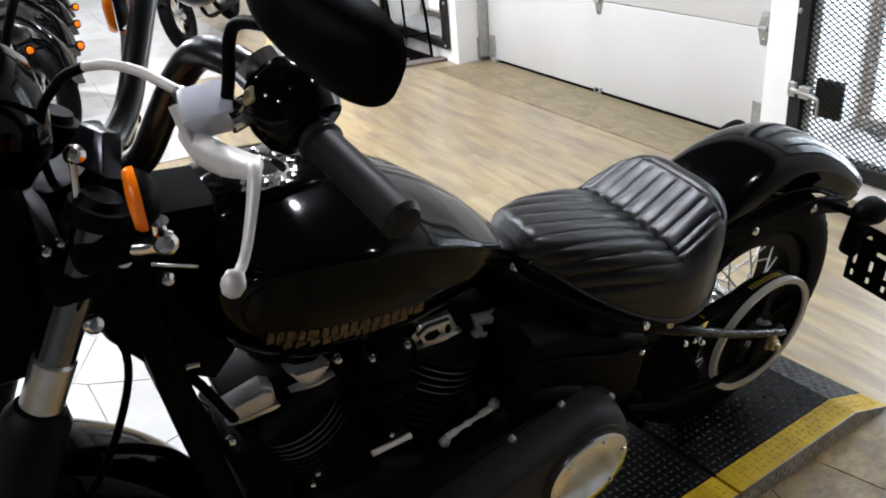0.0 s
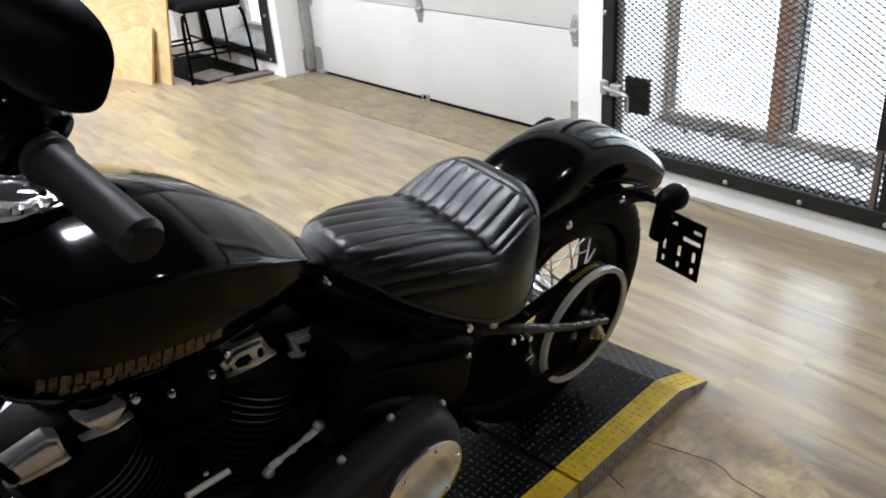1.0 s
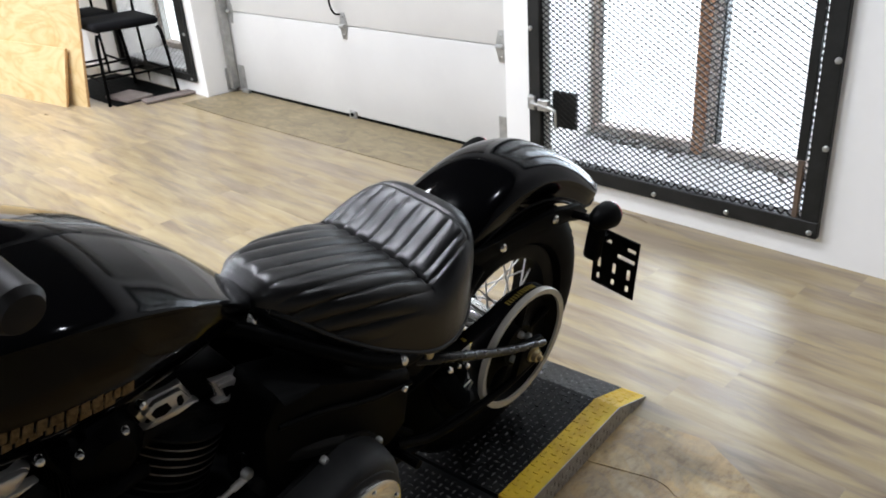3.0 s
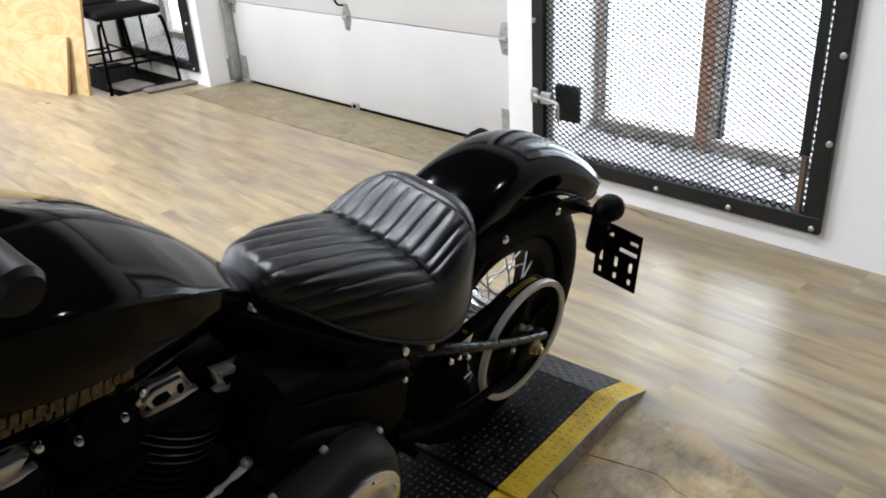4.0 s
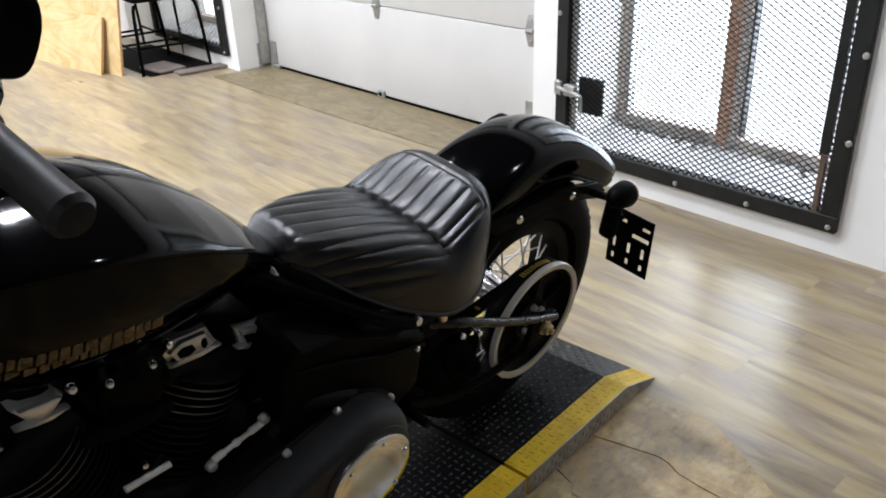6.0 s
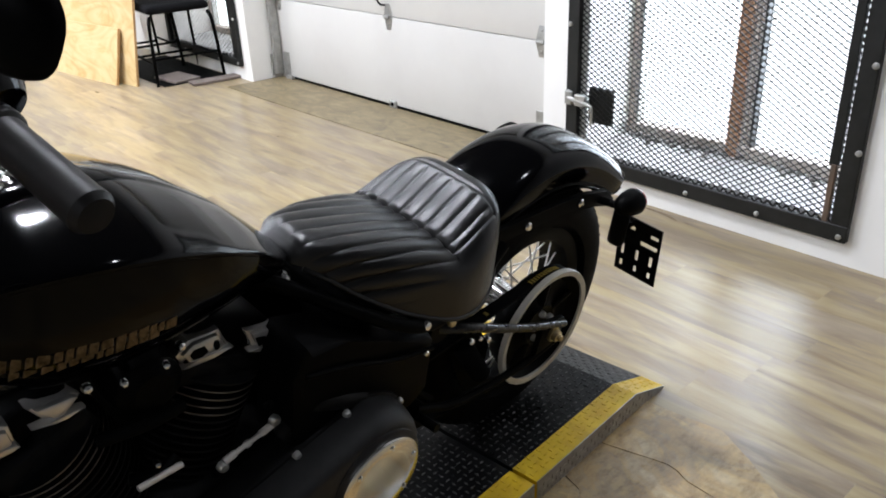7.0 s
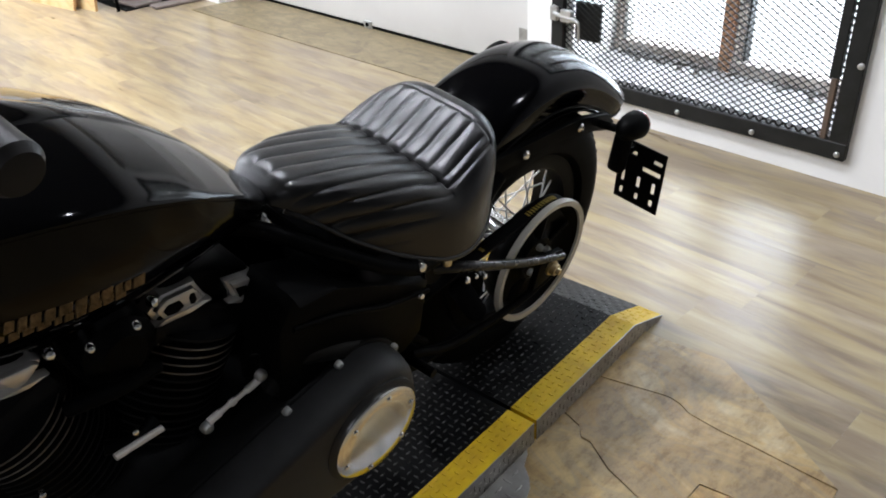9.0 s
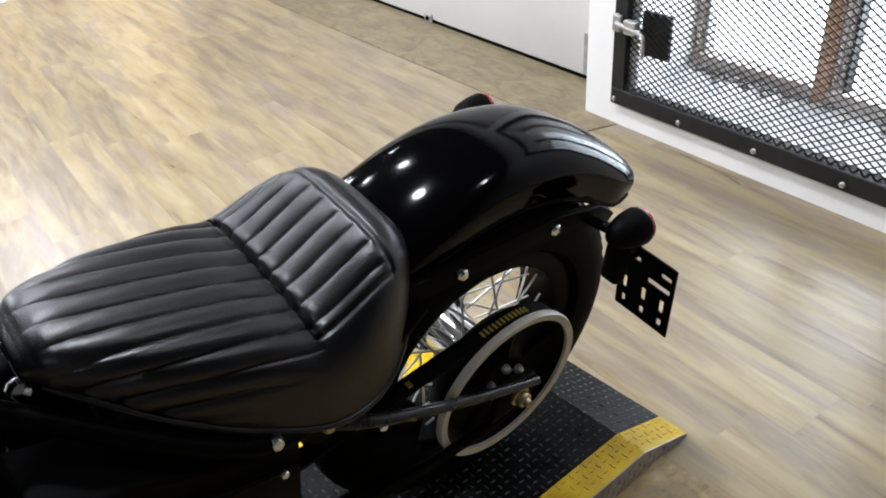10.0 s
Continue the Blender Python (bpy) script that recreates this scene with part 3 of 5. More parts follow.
def bar_chair(m, label):
    """A stacking chair with a padded seat on bent black tube."""
    c = thing("chair", m, label, "chair", "chairs by the window")
    w, d, h = 0.225, 0.23, 0.515
    bm = box((-w, -d, h - 0.03), (w, d, h + 0.03), 0.028, 3)
    for v in bm.verts:
        v.co.z += 0.012 * math.cos(v.co.x / w * 1.5) * math.cos(v.co.y / d * 1.5)
    part("seat", bm, "fabric", c, "black upholstered seat pad")
    part("backrest", box((-w + 0.01, d - 0.01, h + 0.24), (w - 0.01, d + 0.025, h + 0.46), 0.016, 2), "fabric", c, "black padded backrest")
    for sx in (-1, 1):
        part("leg", tube([(sx * (w - 0.02), -d + 0.02, h - 0.04), (sx * w, -d, h - 0.12), (sx * (w + 0.02), -d - 0.03, 0.006)], 0.0125, 8), "black", c)
        part("leg", tube([(sx * (w - 0.01), d, h + 0.42), (sx * (w - 0.01), d, h - 0.1), (sx * (w + 0.02), d + 0.05, 0.006)], 0.011, 8), "black", c)
        part("stretcher", tube([(sx * (w + 0.01), -d - 0.02, 0.16), (sx * (w + 0.01), d + 0.03, 0.16)], 0.009, 8, smooth=False), "black", c)
    part("stretcher", tube([(-w - 0.01, -d - 0.018, 0.19), (w + 0.01, -d - 0.018, 0.19)], 0.009, 8, smooth=False), "black", c)
    part("stretcher", tube([(-w - 0.01, d + 0.03, 0.13), (w + 0.01, d + 0.03, 0.13)], 0.009, 8, smooth=False), "black", c)
    return c


chair = bar_chair(pose(-5.59, 2.685, 0, 0, 0, 84), "black tube chair with padded black seat before the window")
copy_thing(chair, pose(-6.16, 2.63, 0, 0, 0, 86))["label"] = "black tube chair with padded seat, half behind plywood"
for i, (x, y, w, d, r) in enumerate(((-5.50, 2.62, 0.30, 0.2, 6), (-5.22, 2.78, 0.36, 0.11, 84))):
    solid("flat_carton", box((-w / 2, -d / 2, 0.004), (w / 2, d / 2, 0.022), 0.003), "card", "flat pale board lying under the chair", "board", "boards on the floor", m=pose(x, y, 0.0, 0, 0, r), smooth=0)

# overexposed daylight beyond the windows
for bx0, bx1 in ((-3.75, 0.8), (-16.0, -3.8)):
    solid("backdrop", box((bx0, 4.3, -2.2), (bx1, 4.32, 3.2)), "daylight", "blown-out white daylight outside", "backdrop", kind="structure", smooth=0)
# thin dark sheet on the floor, spanning the dark zone under the chairs
solid("dark_mat", box((-6.4, 2.45, 0.0005), (-5.33, 2.93, 0.0035)), "rubber", "dark thin sheet under the chairs", "mat", smooth=0)

# ---- display platform ----
PLAT = pose(0.004, -0.004, 0, 0, 0, 5.6)     # its own axes: u to the side, v to the wall
PU0, PU1, PV0, PV1, PH = -1.225, -0.652, -0.75, 1.965, 0.062
YW, VC, GAP = 0.072, 1.812, 1.372   # yellow border, where the top begins to fall, joint of the two halves


def lozenges(bm, u0, u1, v0, v1, top, pitch=0.0195, size=0.0082, high=0.0016, shape=None):
    """Raised tread marks of alternating direction on a plate; top(u, v) gives its height."""
    n = 0
    j = 0
    v = v0 + pitch * 0.5
    while v < v1 - size * 0.6:
        u = u0 + pitch * 0.5
        i = 0
        while u < u1 - size * 0.6:
            if shape is None or shape(u, v):
                a = radians(45 if (i + j) % 2 else -45) + radians(45)
                c, s = math.cos(a), math.sin(a)
                q = []
                for x, y, z in ((-size, 0, 0), (0, -size * 0.32, 0), (size, 0, 0), (0, size * 0.32, 0), (-size * 0.55, 0, high), (size * 0.55, 0, high)):
                    uu, vv = u + x * c - y * s, v + x * s + y * c
                    q.append(bm.verts.new((uu, vv, top(uu, vv) + z + 0.0003)))
                for f in ((0, 1, 4), (1, 5, 4), (1, 2, 5), (2, 3, 5), (3, 4, 5), (3, 0, 4)):
                    bm.faces.new([q[k] for k in f])
            u += pitch
            i += 1
        v += pitch
        j += 1
    return bm


def plat_top(u, v):
    return PH if v <= VC else PH - (PH - 0.006) * (v - VC) / (PV1 - VC)


def deck(u0, u1, v0, v1, fall, base=0.0):
    """A flat deck piece whose last stretch falls to the floor."""
    bm = bmesh.new()
    prof = [(v0, PH)] + ([(VC, PH), (v1, 0.006), (v1, base)] if fall else [(v1, PH), (v1, base)]) + [(v0, base)]
    a = [bm.verts.new((u0, v, z)) for v, z in prof]
    b = [bm.verts.new((u1, v, z)) for v, z in prof]
    bm.faces.new(a)
    bm.faces.new(b)
    for i in range(len(prof)):
        j = (i + 1) % len(prof)
        bm.faces.new((a[i], a[j], b[j], b[i]))
    return bm


for v0, v1, fall, side in ((GAP + 0.005, PV1, True, "rear"), (PV0, GAP - 0.005, False, "front")):
    pl = thing("display_platform", PLAT, "black tread-plate %s half of a low platform with yellow borders" % side, "platform", "platform halves")
    part("deck", deck(PU0 + YW, PU1 - YW, v0, v1, fall), "tread", pl, "black diamond-plate deck", smooth=0)
    part("deck_tread", lozenges(bmesh.new(), PU0 + YW, PU1 - YW, v0, v1, plat_top), "treadmark", pl, smooth=0)["kind"] = "stuff"
    for u0, u1 in ((PU0 + 0.002, PU0 + YW - 0.0005), (PU1 - YW + 0.0005, PU1 - 0.002)):
        part("border", deck(u0, u1, v0, v1, fall), "yellow", pl, "worn yellow diamond-plate border", smooth=0)
        part("border_tread", lozenges(bmesh.new(), u0, u1, v0, v1, plat_top), "yellow", pl, smooth=0)["kind"] = "stuff"
    for u0, u1, s in ((PU0, PU0 + 0.002, -1), (PU1 - 0.002, PU1, 1)):
        part("side_skirt", deck(u0, u1, v0, v1, fall), "silver", pl, "bare metal diamond-plate edge", smooth=0)
    bm = bmesh.new()
    lozenges(bm, v0, v1, 0.0, PH - 0.004, lambda u, v: 0, 0.0165, 0.0078, 0.0014, lambda u, v: v < plat_top(0, u) - 0.008)
    bmesh.ops.transform(bm, matrix=Matrix(((0, 0, 1, PU1), (1, 0, 0, 0), (0, 1, 0, 0), (0, 0, 0, 1))), verts=bm.verts)
    part("skirt_tread", bm, "silver", pl, smooth=0)["kind"] = "stuff"

# loose sheet of bare tread plate on the floor against the platform
def sheet_edge(u, v):
    return (u - PU1) < interp(v, [0.6, 1.0, 1.2, 1.249, 1.27, 1.292, 1.33], [0.13, 0.105, 0.082, 0.062, 0.045, 0.015, 0.0])


sh = thing("tread_plate_sheet", PLAT, "bare aluminium tread-plate sheet on the floor beside the platform", "metal sheet")
poly = [(PU1 + 0.003, 1.335), (PU1 + 0.010, 1.328), (PU1 + 0.024, 1.295), (PU1 + 0.054, 1.272), (PU1 + 0.07, 1.252), (PU1 + 0.09, 1.2), (PU1 + 0.115, 1.0), (PU1 + 0.14, 0.6), (PU1 + 0.003, 0.6)]
part("sheet", prism(poly, 0.006, 0.010), "silver", sh, smooth=0)
part("sheet_tread", lozenges(bmesh.new(), PU1 + 0.008, PU1 + 0.155, 0.62, 1.30, lambda u, v: 0.010, 0.030, 0.013, 0.0016, sheet_edge), "silver", sh, smooth=0)["kind"] = "stuff"

# ---- the motorcycle ----
# Own axes: x to its left, y to its tail, z up; it leans on its stand.
BIKE = Matrix.Translation((-1.077, 1.433, 0.066)) @ pose(0, 0, 0, 0, 0, 4) @ pose(0, 0, 0, 0, 11, 0)


def build_wheel(bike, name, cy, cz, r, width, label, front=False):
    c = (0, cy, cz)
    prof = []
    n = 22
    for i in range(n + 1):
        a = math.pi * (-0.13 + 1.26 * i / n)
        prof.append((r - 0.062 + 0.062 * math.copysign(abs(math.sin(a)) ** 0.85, math.sin(a)), -width / 2 * math.copysign(abs(math.cos(a)) ** 0.7, math.cos(a))))
    prof = prof + [(r - 0.1, width * 0.30), (r - 0.1, -width * 0.30)]
    rim = part(name, lathe([(0.188, -0.045), (0.214, -0.052), (0.222, -0.050), (0.216, -0.040), (0.203, -0.030), (0.198, 0), (0.203, 0.030), (0.216, 0.040), (0.222, 0.050), (0.214, 0.052), (0.188, 0.045), (0.180, 0)], c, (1, 0, 0), 64, True), "black", bike, label)
    part("tyre", lathe(prof, c, (1, 0, 0), 72, True), "rubber", rim, "black rubber tyre")
    # tread blocks round the crown
    bm = bmesh.new()
    for k in range(60):
        a = 2 * math.pi * k / 60
        for sx in (-1, 1):
            for off, ww in ((0.018, 0.012), (0.042, 0.008)):
                rr = r - (0.0005 if off < 0.03 else 0.010)
                m = Matrix.Translation(c) @ Matrix.Rotation(a + sx * 0.02, 4, "X") @ pose(sx * off, 0, rr, 0, sx * (8 if off < 0.03 else 32), 20 * sx)
                box((-ww, -0.010, -0.002), (ww, 0.010, 0.0022), bm=bm, m=m)
    part("tread_block", bm, "rubber", rim, smooth=0)["kind"] = "stuff"
    part("hub", lathe([(0.02, -0.085), (0.054, -0.08), (0.066, -0.062), (0.060, -0.052), (0.046, -0.04), (0.043, 0), (0.046, 0.04), (0.060, 0.052), (0.066, 0.062), (0.054, 0.08), (0.02, 0.085)], c, (1, 0, 0), 32), "chrome", rim, "chrome hub")
    sp = bmesh.new()
    tube([(0, 0, 0), (0, 0, 1)], 0.0022, 6, sp, smooth=False)
    me = finish(sp)
    me.materials.append(M["spoke"])
    for k in range(40):
        sx = 1 if k % 2 else -1
        a = 2 * math.pi * k / 40
        twist = radians(52) * (1 if (k // 2) % 2 else -1)
        p = Vector(c) + Vector((sx * 0.060, 0.050 * math.cos(a + twist), 0.050 * math.sin(a + twist)))
        q = Vector(c) + Vector((sx * 0.010, 0.196 * math.cos(a), 0.196 * math.sin(a)))
        ob = part("spoke", me, "spoke", rim)
        d = q - p
        ob.matrix_basis = axis_frame(p, d) @ Matrix.Diagonal((1, 1, d.length, 1))
    return rim


def mirror_x(pts):
    return [(-x, y, z) for x, y, z in pts]


def build_bike():
    b = thing("motorcycle", BIKE, "gloss black cruiser motorcycle with solo seat leaning on a platform", "motorcycle")
    ax = Vector((0, 0, 0.325))

    # -- rear wheel, pulley and belt
    rw = build_wheel(b, "rear_wheel", 0, 0.325, 0.323, 0.136, "wire-spoked rear wheel with black rim")
    pulley = part("pulley", lathe([(0.02, 0.104), (0.05, 0.110), (0.058, 0.102), (0.085, 0.096), (0.118, 0.100), (0.137, 0.122), (0.137, 0.10), (0.121, 0.062), (0.02, 0.062)], ax, (1, 0, 0), 56), "black", rw, "black belt pulley with bright rim")
    part("pulley_rim", lathe([(0.1370, 0.1275), (0.1500, 0.1295), (0.1515, 0.126), (0.1508, 0.116), (0.1370, 0.115)], ax, (1, 0, 0), 64, True), "pulley", rw, "pale metal pulley rim")
    for k in range(5):
        a = 2 * math.pi * k / 5 + 0.35
        p = ax + Vector((0.104, 0.033 * math.cos(a), 0.033 * math.sin(a)))
        part("pulley_bolt", bolt(p + Vector((0.006, 0, 0)), (1, 0, 0), 0.0085, 0.012), "zinc", rw)
        web = bmesh.new()
        dirv = Vector((0, math.cos(a), math.sin(a)))
        tube([ax + Vector((0.098, 0, 0)) + dirv * 0.045, ax + Vector((0.099, 0, 0)) + dirv * 0.115], [0.014, 0.02], 12, web, smooth=False, flat=0.5)
        part("pulley_web", web, "black", rw)
    # belt: two runs and two arcs, a flat toothless band
    fp, fr, rr = Vector((0, -0.60, 0.345)), 0.055, 0.143
    loop = []
    for k in range(17):
        a = radians(94 - 188 * k / 16)
        loop.append((rr * math.cos(a) + 0.0, 0.325 + rr * math.sin(a)))
    for k in range(9):
        a = radians(-86 - 188 * k / 8)
        loop.append((fp.y + fr * math.cos(a), fp.z + fr * math.sin(a)))
    bm = bmesh.new()
    rings = []
    n = len(loop)
    for i, (y, z) in enumerate(loop):
        y0, z0 = loop[i - 1]
        y1, z1 = loop[(i + 1) % n]
        nrm = Vector((0, z1 - z0, -(y1 - y0))).normalized() * -0.003
        p = Vector((0, y, z))
        rings.append([p + nrm + Vector((0.084, 0, 0)), p + nrm + Vector((0.113, 0, 0)), p - nrm + Vector((0.113, 0, 0)), p - nrm + Vector((0.084, 0, 0))])
    rings.append(rings[0])
    ring_loft(bm, rings, True, False)
    bmesh.ops.remove_doubles(bm, verts=bm.verts, dist=1e-5)
    belt = part("drive_belt", bm, "rubber", b, "black toothed drive belt with yellow print")
    for y0, cnt, sz in ((0.038, 12, 0.0046), (-0.20, 1, 0.008)):
        for i in range(cnt):
            y = y0 - i * 0.0085
            z = 0.4677 + 0.1157 * (y + 0.01) + 0.0034 if y < -0.01 else 0.325 + math.sqrt(rr ** 2 - y ** 2) + 0.0034
            part("print_bar", box((0.0945, y - sz * 0.5, z - 0.0004), (0.1065, y + sz * 0.5, z + 0.0004)), "print", belt, smooth=0)
    # -- swingarm
    for s in (1, -1):
        bm = tube([(s * 0.151, 0.04, 0.335), (s * 0.151, -0.13, 0.408), (s * 0.148, -0.29, 0.487), (s * 0.11, -0.36, 0.50)], [0.0090, 0.0102, 0.0110, 0.014], 14, flat=0.9)
        part("swingarm_tube", bm, "armtube", b, "dark steel upper swingarm tube")
        part("swingarm_tube", tube([(s * 0.143, 0.02, 0.290), (s * 0.141, -0.10, 0.272), (s * 0.139, -0.30, 0.288), (s * 0.13, -0.42, 0.335)], 0.0095, 12), "black", b)
        part("axle_plate", prism([(-0.055, 0.285), (0.035, 0.292), (0.04, 0.352), (-0.04, 0.372)], 0, 0.014, Matrix(((0, 0, s, s * 0.136), (1, 0, 0, 0), (0, 1, 0, 0), (0, 0, 0, 1))), 0.003), "black", b)
        part("axle_nut", lathe([(0.019, 0), (0.019, 0.005), (0.0145, 0.006), (0.0135, 0.017), (0.008, 0.018), (0.007, 0.026)], (s * 0.150, 0, 0.325), (s, 0, 0), 6 if s < 0 else 12), "brass", b, "yellowed zinc axle nut")
    part("cross_brace", tube([(-0.12, -0.36, 0.50), (0.12, -0.36, 0.50)], 0.03, 14, smooth=False), "black", b)
    part("cross_brace", tube([(-0.13, -0.42, 0.31), (0.13, -0.42, 0.31)], 0.035, 14, smooth=False), "black", b)

    # -- rear fender: a wide crowned shell between its crown line and its wheel-arch edge
    half = [(0.0, 0.0), (0.03, -0.002), (0.055, -0.009), (0.074, -0.020), (0.088, -0.036), (0.0955, -0.055), (0.099, -0.075), (0.101, -0.096)]
    sect = [(-x, z) for x, z in reversed(half)] + half[1:]
    inner = [(x * 0.965, z - 0.004) for x, z in sect]
    crown = smooth_path([(0, 0.292, 0.636), (0, 0.245, 0.674), (0, 0.17, 0.722), (0, 0.09, 0.756), (0, -0.01, 0.768), (0, -0.09, 0.757), (0, -0.17, 0.731), (0, -0.25, 0.690), (0, -0.32, 0.65), (0, -0.37, 0.58)], 5)
    arch = smooth_path([(0, 0.266, 0.614), (0, 0.222, 0.642), (0, 0.155, 0.684), (0, 0.085, 0.713), (0, 0.0, 0.729), (0, -0.08, 0.724), (0, -0.155, 0.702), (0, -0.235, 0.666), (0, -0.30, 0.61), (0, -0.34, 0.54)], 5)
    bulge = [(0.0, 0.0), (0.2, 0.012), (0.4, 0.06), (0.57, 0.145), (0.71, 0.26), (0.82, 0.40), (0.90, 0.56), (0.955, 0.74), (0.99, 0.90), (1.0, 1.0)]
    outer, under = [], []
    for k, (c, e) in enumerate(zip(crown, arch)):
        wide = 0.1005 * (1 - 0.08 * max(0.0, 1 - k / 7) ** 2)
        half_ring = [c.lerp(e, g) + Vector((f * wide, 0, 0)) for f, g in bulge]
        fall = 0.016 + 0.022 * min(1.0, k / 3)
        half_ring += [e + Vector((wide * 1.0, -0.3 * fall, -0.5 * fall)), e + Vector((wide * 0.985, -0.45 * fall, -fall))]
        ring = [Vector((-p.x, p.y, p.z)) for p in reversed(half_ring)] + half_ring[1:]
        deep = (e - c).normalized() * 0.004
        outer.append(ring + [Vector((p.x * 0.965, p.y, p.z)) + deep * 0.5 for p in reversed(ring)])
        under.append([Vector((p.x * 0.955, p.y, p.z)) + deep * 1.4 for p in ring])
    bm = bmesh.new()
    ring_loft(bm, outer)
    fender = part("rear_fender", bm, "paint", b, "gloss black rear fender", 50)
    bm = bmesh.new()
    ring_loft(bm, under, False, False)
    part("fender_underside", bm, "rubber", fender, "dull black underside")
    # rolled lip along both lower edges
    for s in (0, len(bulge) * 2 + 2):
        part("fender_lip", tube([r[s] for r in outer[::2]], 0.003, 6, smooth=False), "black", fender)
    # liner added close over the tyre to darken the bright gap under the fender
    bm = bmesh.new()
    ring_loft(bm, [[ax + Vector((x, r * math.cos(a), r * math.sin(a))) for x, r in ((-0.085, 0.338), (-0.05, 0.347), (0.05, 0.347), (0.085, 0.338), (0.085, 0.335), (0.05, 0.344), (-0.05, 0.344), (-0.085, 0.335))] for a in (radians(44 + 4.5 * k) for k in range(22))])
    part("fender_liner", bm, "rubber", fender, "dull black liner added to close the gap over the tyre")
    part("seat_screw", lathe([(0.012, -0.012), (0.012, 0.012), (0.009, 0.015), (0.002, 0.016)], (0.030, -0.226, 0.722), (0.12, -0.42, 0.9), 14), "chrome", fender, "bright domed seat screw")
    for s in (1, -1):
        poly = [(-0.26, 0.63), (-0.26, 0.67), (-0.10, 0.664), (0.06, 0.655), (0.16, 0.632), (0.20, 0.600), (0.185, 0.582), (0.12, 0.604), (0.0, 0.628), (-0.14, 0.634)]
        strut = part("fender_strut", prism(poly, 0, 0.012, Matrix(((0, 0, s, s * 0.102), (1, 0, 0, 0), (0, 1, 0, 0), (0, 0, 0, 1))), 0.003), "black", b, "satin black fender strut")
        for y, z in ((0.051, 0.639), (-0.131, 0.648)):
            part("strut_bolt", bolt((s * 0.114, y, z), (s, 0, 0), 0.0095, 0.009), "chrome", strut)

    # -- bullet tail lamps and side plate bracket
    for s in (1, -1):
        p = Vector((0.180, 0.160, 0.634)) if s > 0 else Vector((-0.182, 0.165, 0.650))
        part("lamp_stalk", tube([(s * 0.10, 0.135, 0.615), (s * 0.165, 0.142, 0.622)], 0.009, 12, smooth=False), "black", b)
        lamp = part("tail_lamp", lathe([(0.002, -0.058), (0.012, -0.054), (0.022, -0.040), (0.028, -0.018), (0.030, 0.0), (0.0305, 0.006), (0.029, 0.010)], p, (0, 1, -0.08), 28), "black", b, "black bullet lamp housing")
        part("lens", lathe([(0.0286, 0.0105), (0.0280, 0.015), (0.021, 0.021), (0.002, 0.023)], p, (0, 1, -0.08), 28), "red", lamp, "dark red lens")
    xs = [0.148, 0.160, 0.168, 0.190, 0.198, 0.207, 0.218, 0.230, 0.235, 0.244, 0.251, 0.258]
    ys = [0.42, 0.436, 0.454, 0.471, 0.501, 0.520, 0.533, 0.551, 0.562, 0.585]
    holes = {(c, r) for c in (1, 4, 8) for r in (1, 3)} | {(1, 7), (2, 7), (7, 7), (8, 7), (9, 7)} | {(c, 5) for c in (5, 6, 7, 8, 9)}
    slant = Matrix(((1, 0, 0, 0), (0, -0.2, 1, 0.218 + 0.42 * 0.2), (0, 1, 0, 0), (0, 0, 0, 1)))
    part("plate_bracket", perforated(xs, ys, holes, 0.003, slant), "black", b, "black slotted number-plate bracket", 0)
    part("bracket_arm", box((0.145, 0.145, 0.515), (0.185, 0.17, 0.612), 0.012, 3), "black", b)
    part("bracket_arm", box((0.15, 0.165, 0.565), (0.188, 0.19, 0.58), 0.003), "black", b)

    # -- seat: leather with long rolls and a cross seam
    ky = [-0.690, -0.683, -0.670, -0.64, -0.58, -0.50, -0.43, -0.392, -0.366, -0.335, -0.300, -0.265, -0.240, -0.215, -0.195, -0.185]
    kz = [0.745, 0.764, 0.774, 0.775, 0.763, 0.744, 0.725, 0.709, 0.701, 0.713, 0.734, 0.753, 0.759, 0.752, 0.725, 0.70]
    kw = [0.036, 0.052, 0.062, 0.078, 0.106, 0.134, 0.153, 0.162, 0.166, 0.166, 0.161, 0.148, 0.132, 0.110, 0.085, 0.06]
    kb = [0.742, 0.737, 0.731, 0.712, 0.664, 0.614, 0.582, 0.568, 0.562, 0.558, 0.560, 0.572, 0.586, 0.604, 0.63, 0.65]

    ky = [-0.366 + (y + 0.366) * (0.90 if y < -0.366 else 1.0) for y in ky]

    def seat_at(y, th):
        zc, w, zb = (soft_interp(y, ky, q) for q in (kz, kw, kb))
        sn, cs = math.sin(th), math.cos(th)
        flat = max(0.0, min(1.0, (y + 0.657) / 0.10))
        return w * math.copysign(abs(sn) ** (0.72 - 0.20 * flat), sn), zb + (zc - zb) * max(cs, 0.0) ** (0.62 - 0.22 * flat)

    bm = bmesh.new()
    ny, ns = 220, 300
    pitch = 0.033
    rows = []
    for i in range(ny + 1):
        y = -0.6575 + 0.4725 * i / ny
        fine = [seat_at(y, (-1 + 2 * j / 600) * math.pi / 2) for j in range(601)]
        way = np.concatenate([[0.0], np.cumsum([math.hypot(q[0] - p[0], q[1] - p[1]) for p, q in zip(fine, fine[1:])])])
        run = [float(q) for q in np.linspace(0, way[-1], ns + 1)]
        flat = list(zip(np.interp(run, way, [p[0] for p in fine]).tolist(), np.interp(run, way, [p[1] for p in fine]).tolist()))
        mid = run[ns // 2]
        row = []
        for j, (x, z) in enumerate(flat):
            a, c = flat[max(j - 1, 0)], flat[min(j + 1, ns)]
            tx, tz = c[0] - a[0], c[1] - a[1]
            ln = math.hypot(tx, tz) or 1.0
            nx, nz = -tz / ln, tx / ln
            fan = run[j] - mid
            front = y < -0.366
            lim = (0.225 - 0.62 * max(0.0, y + 0.47)) if front else 0.131
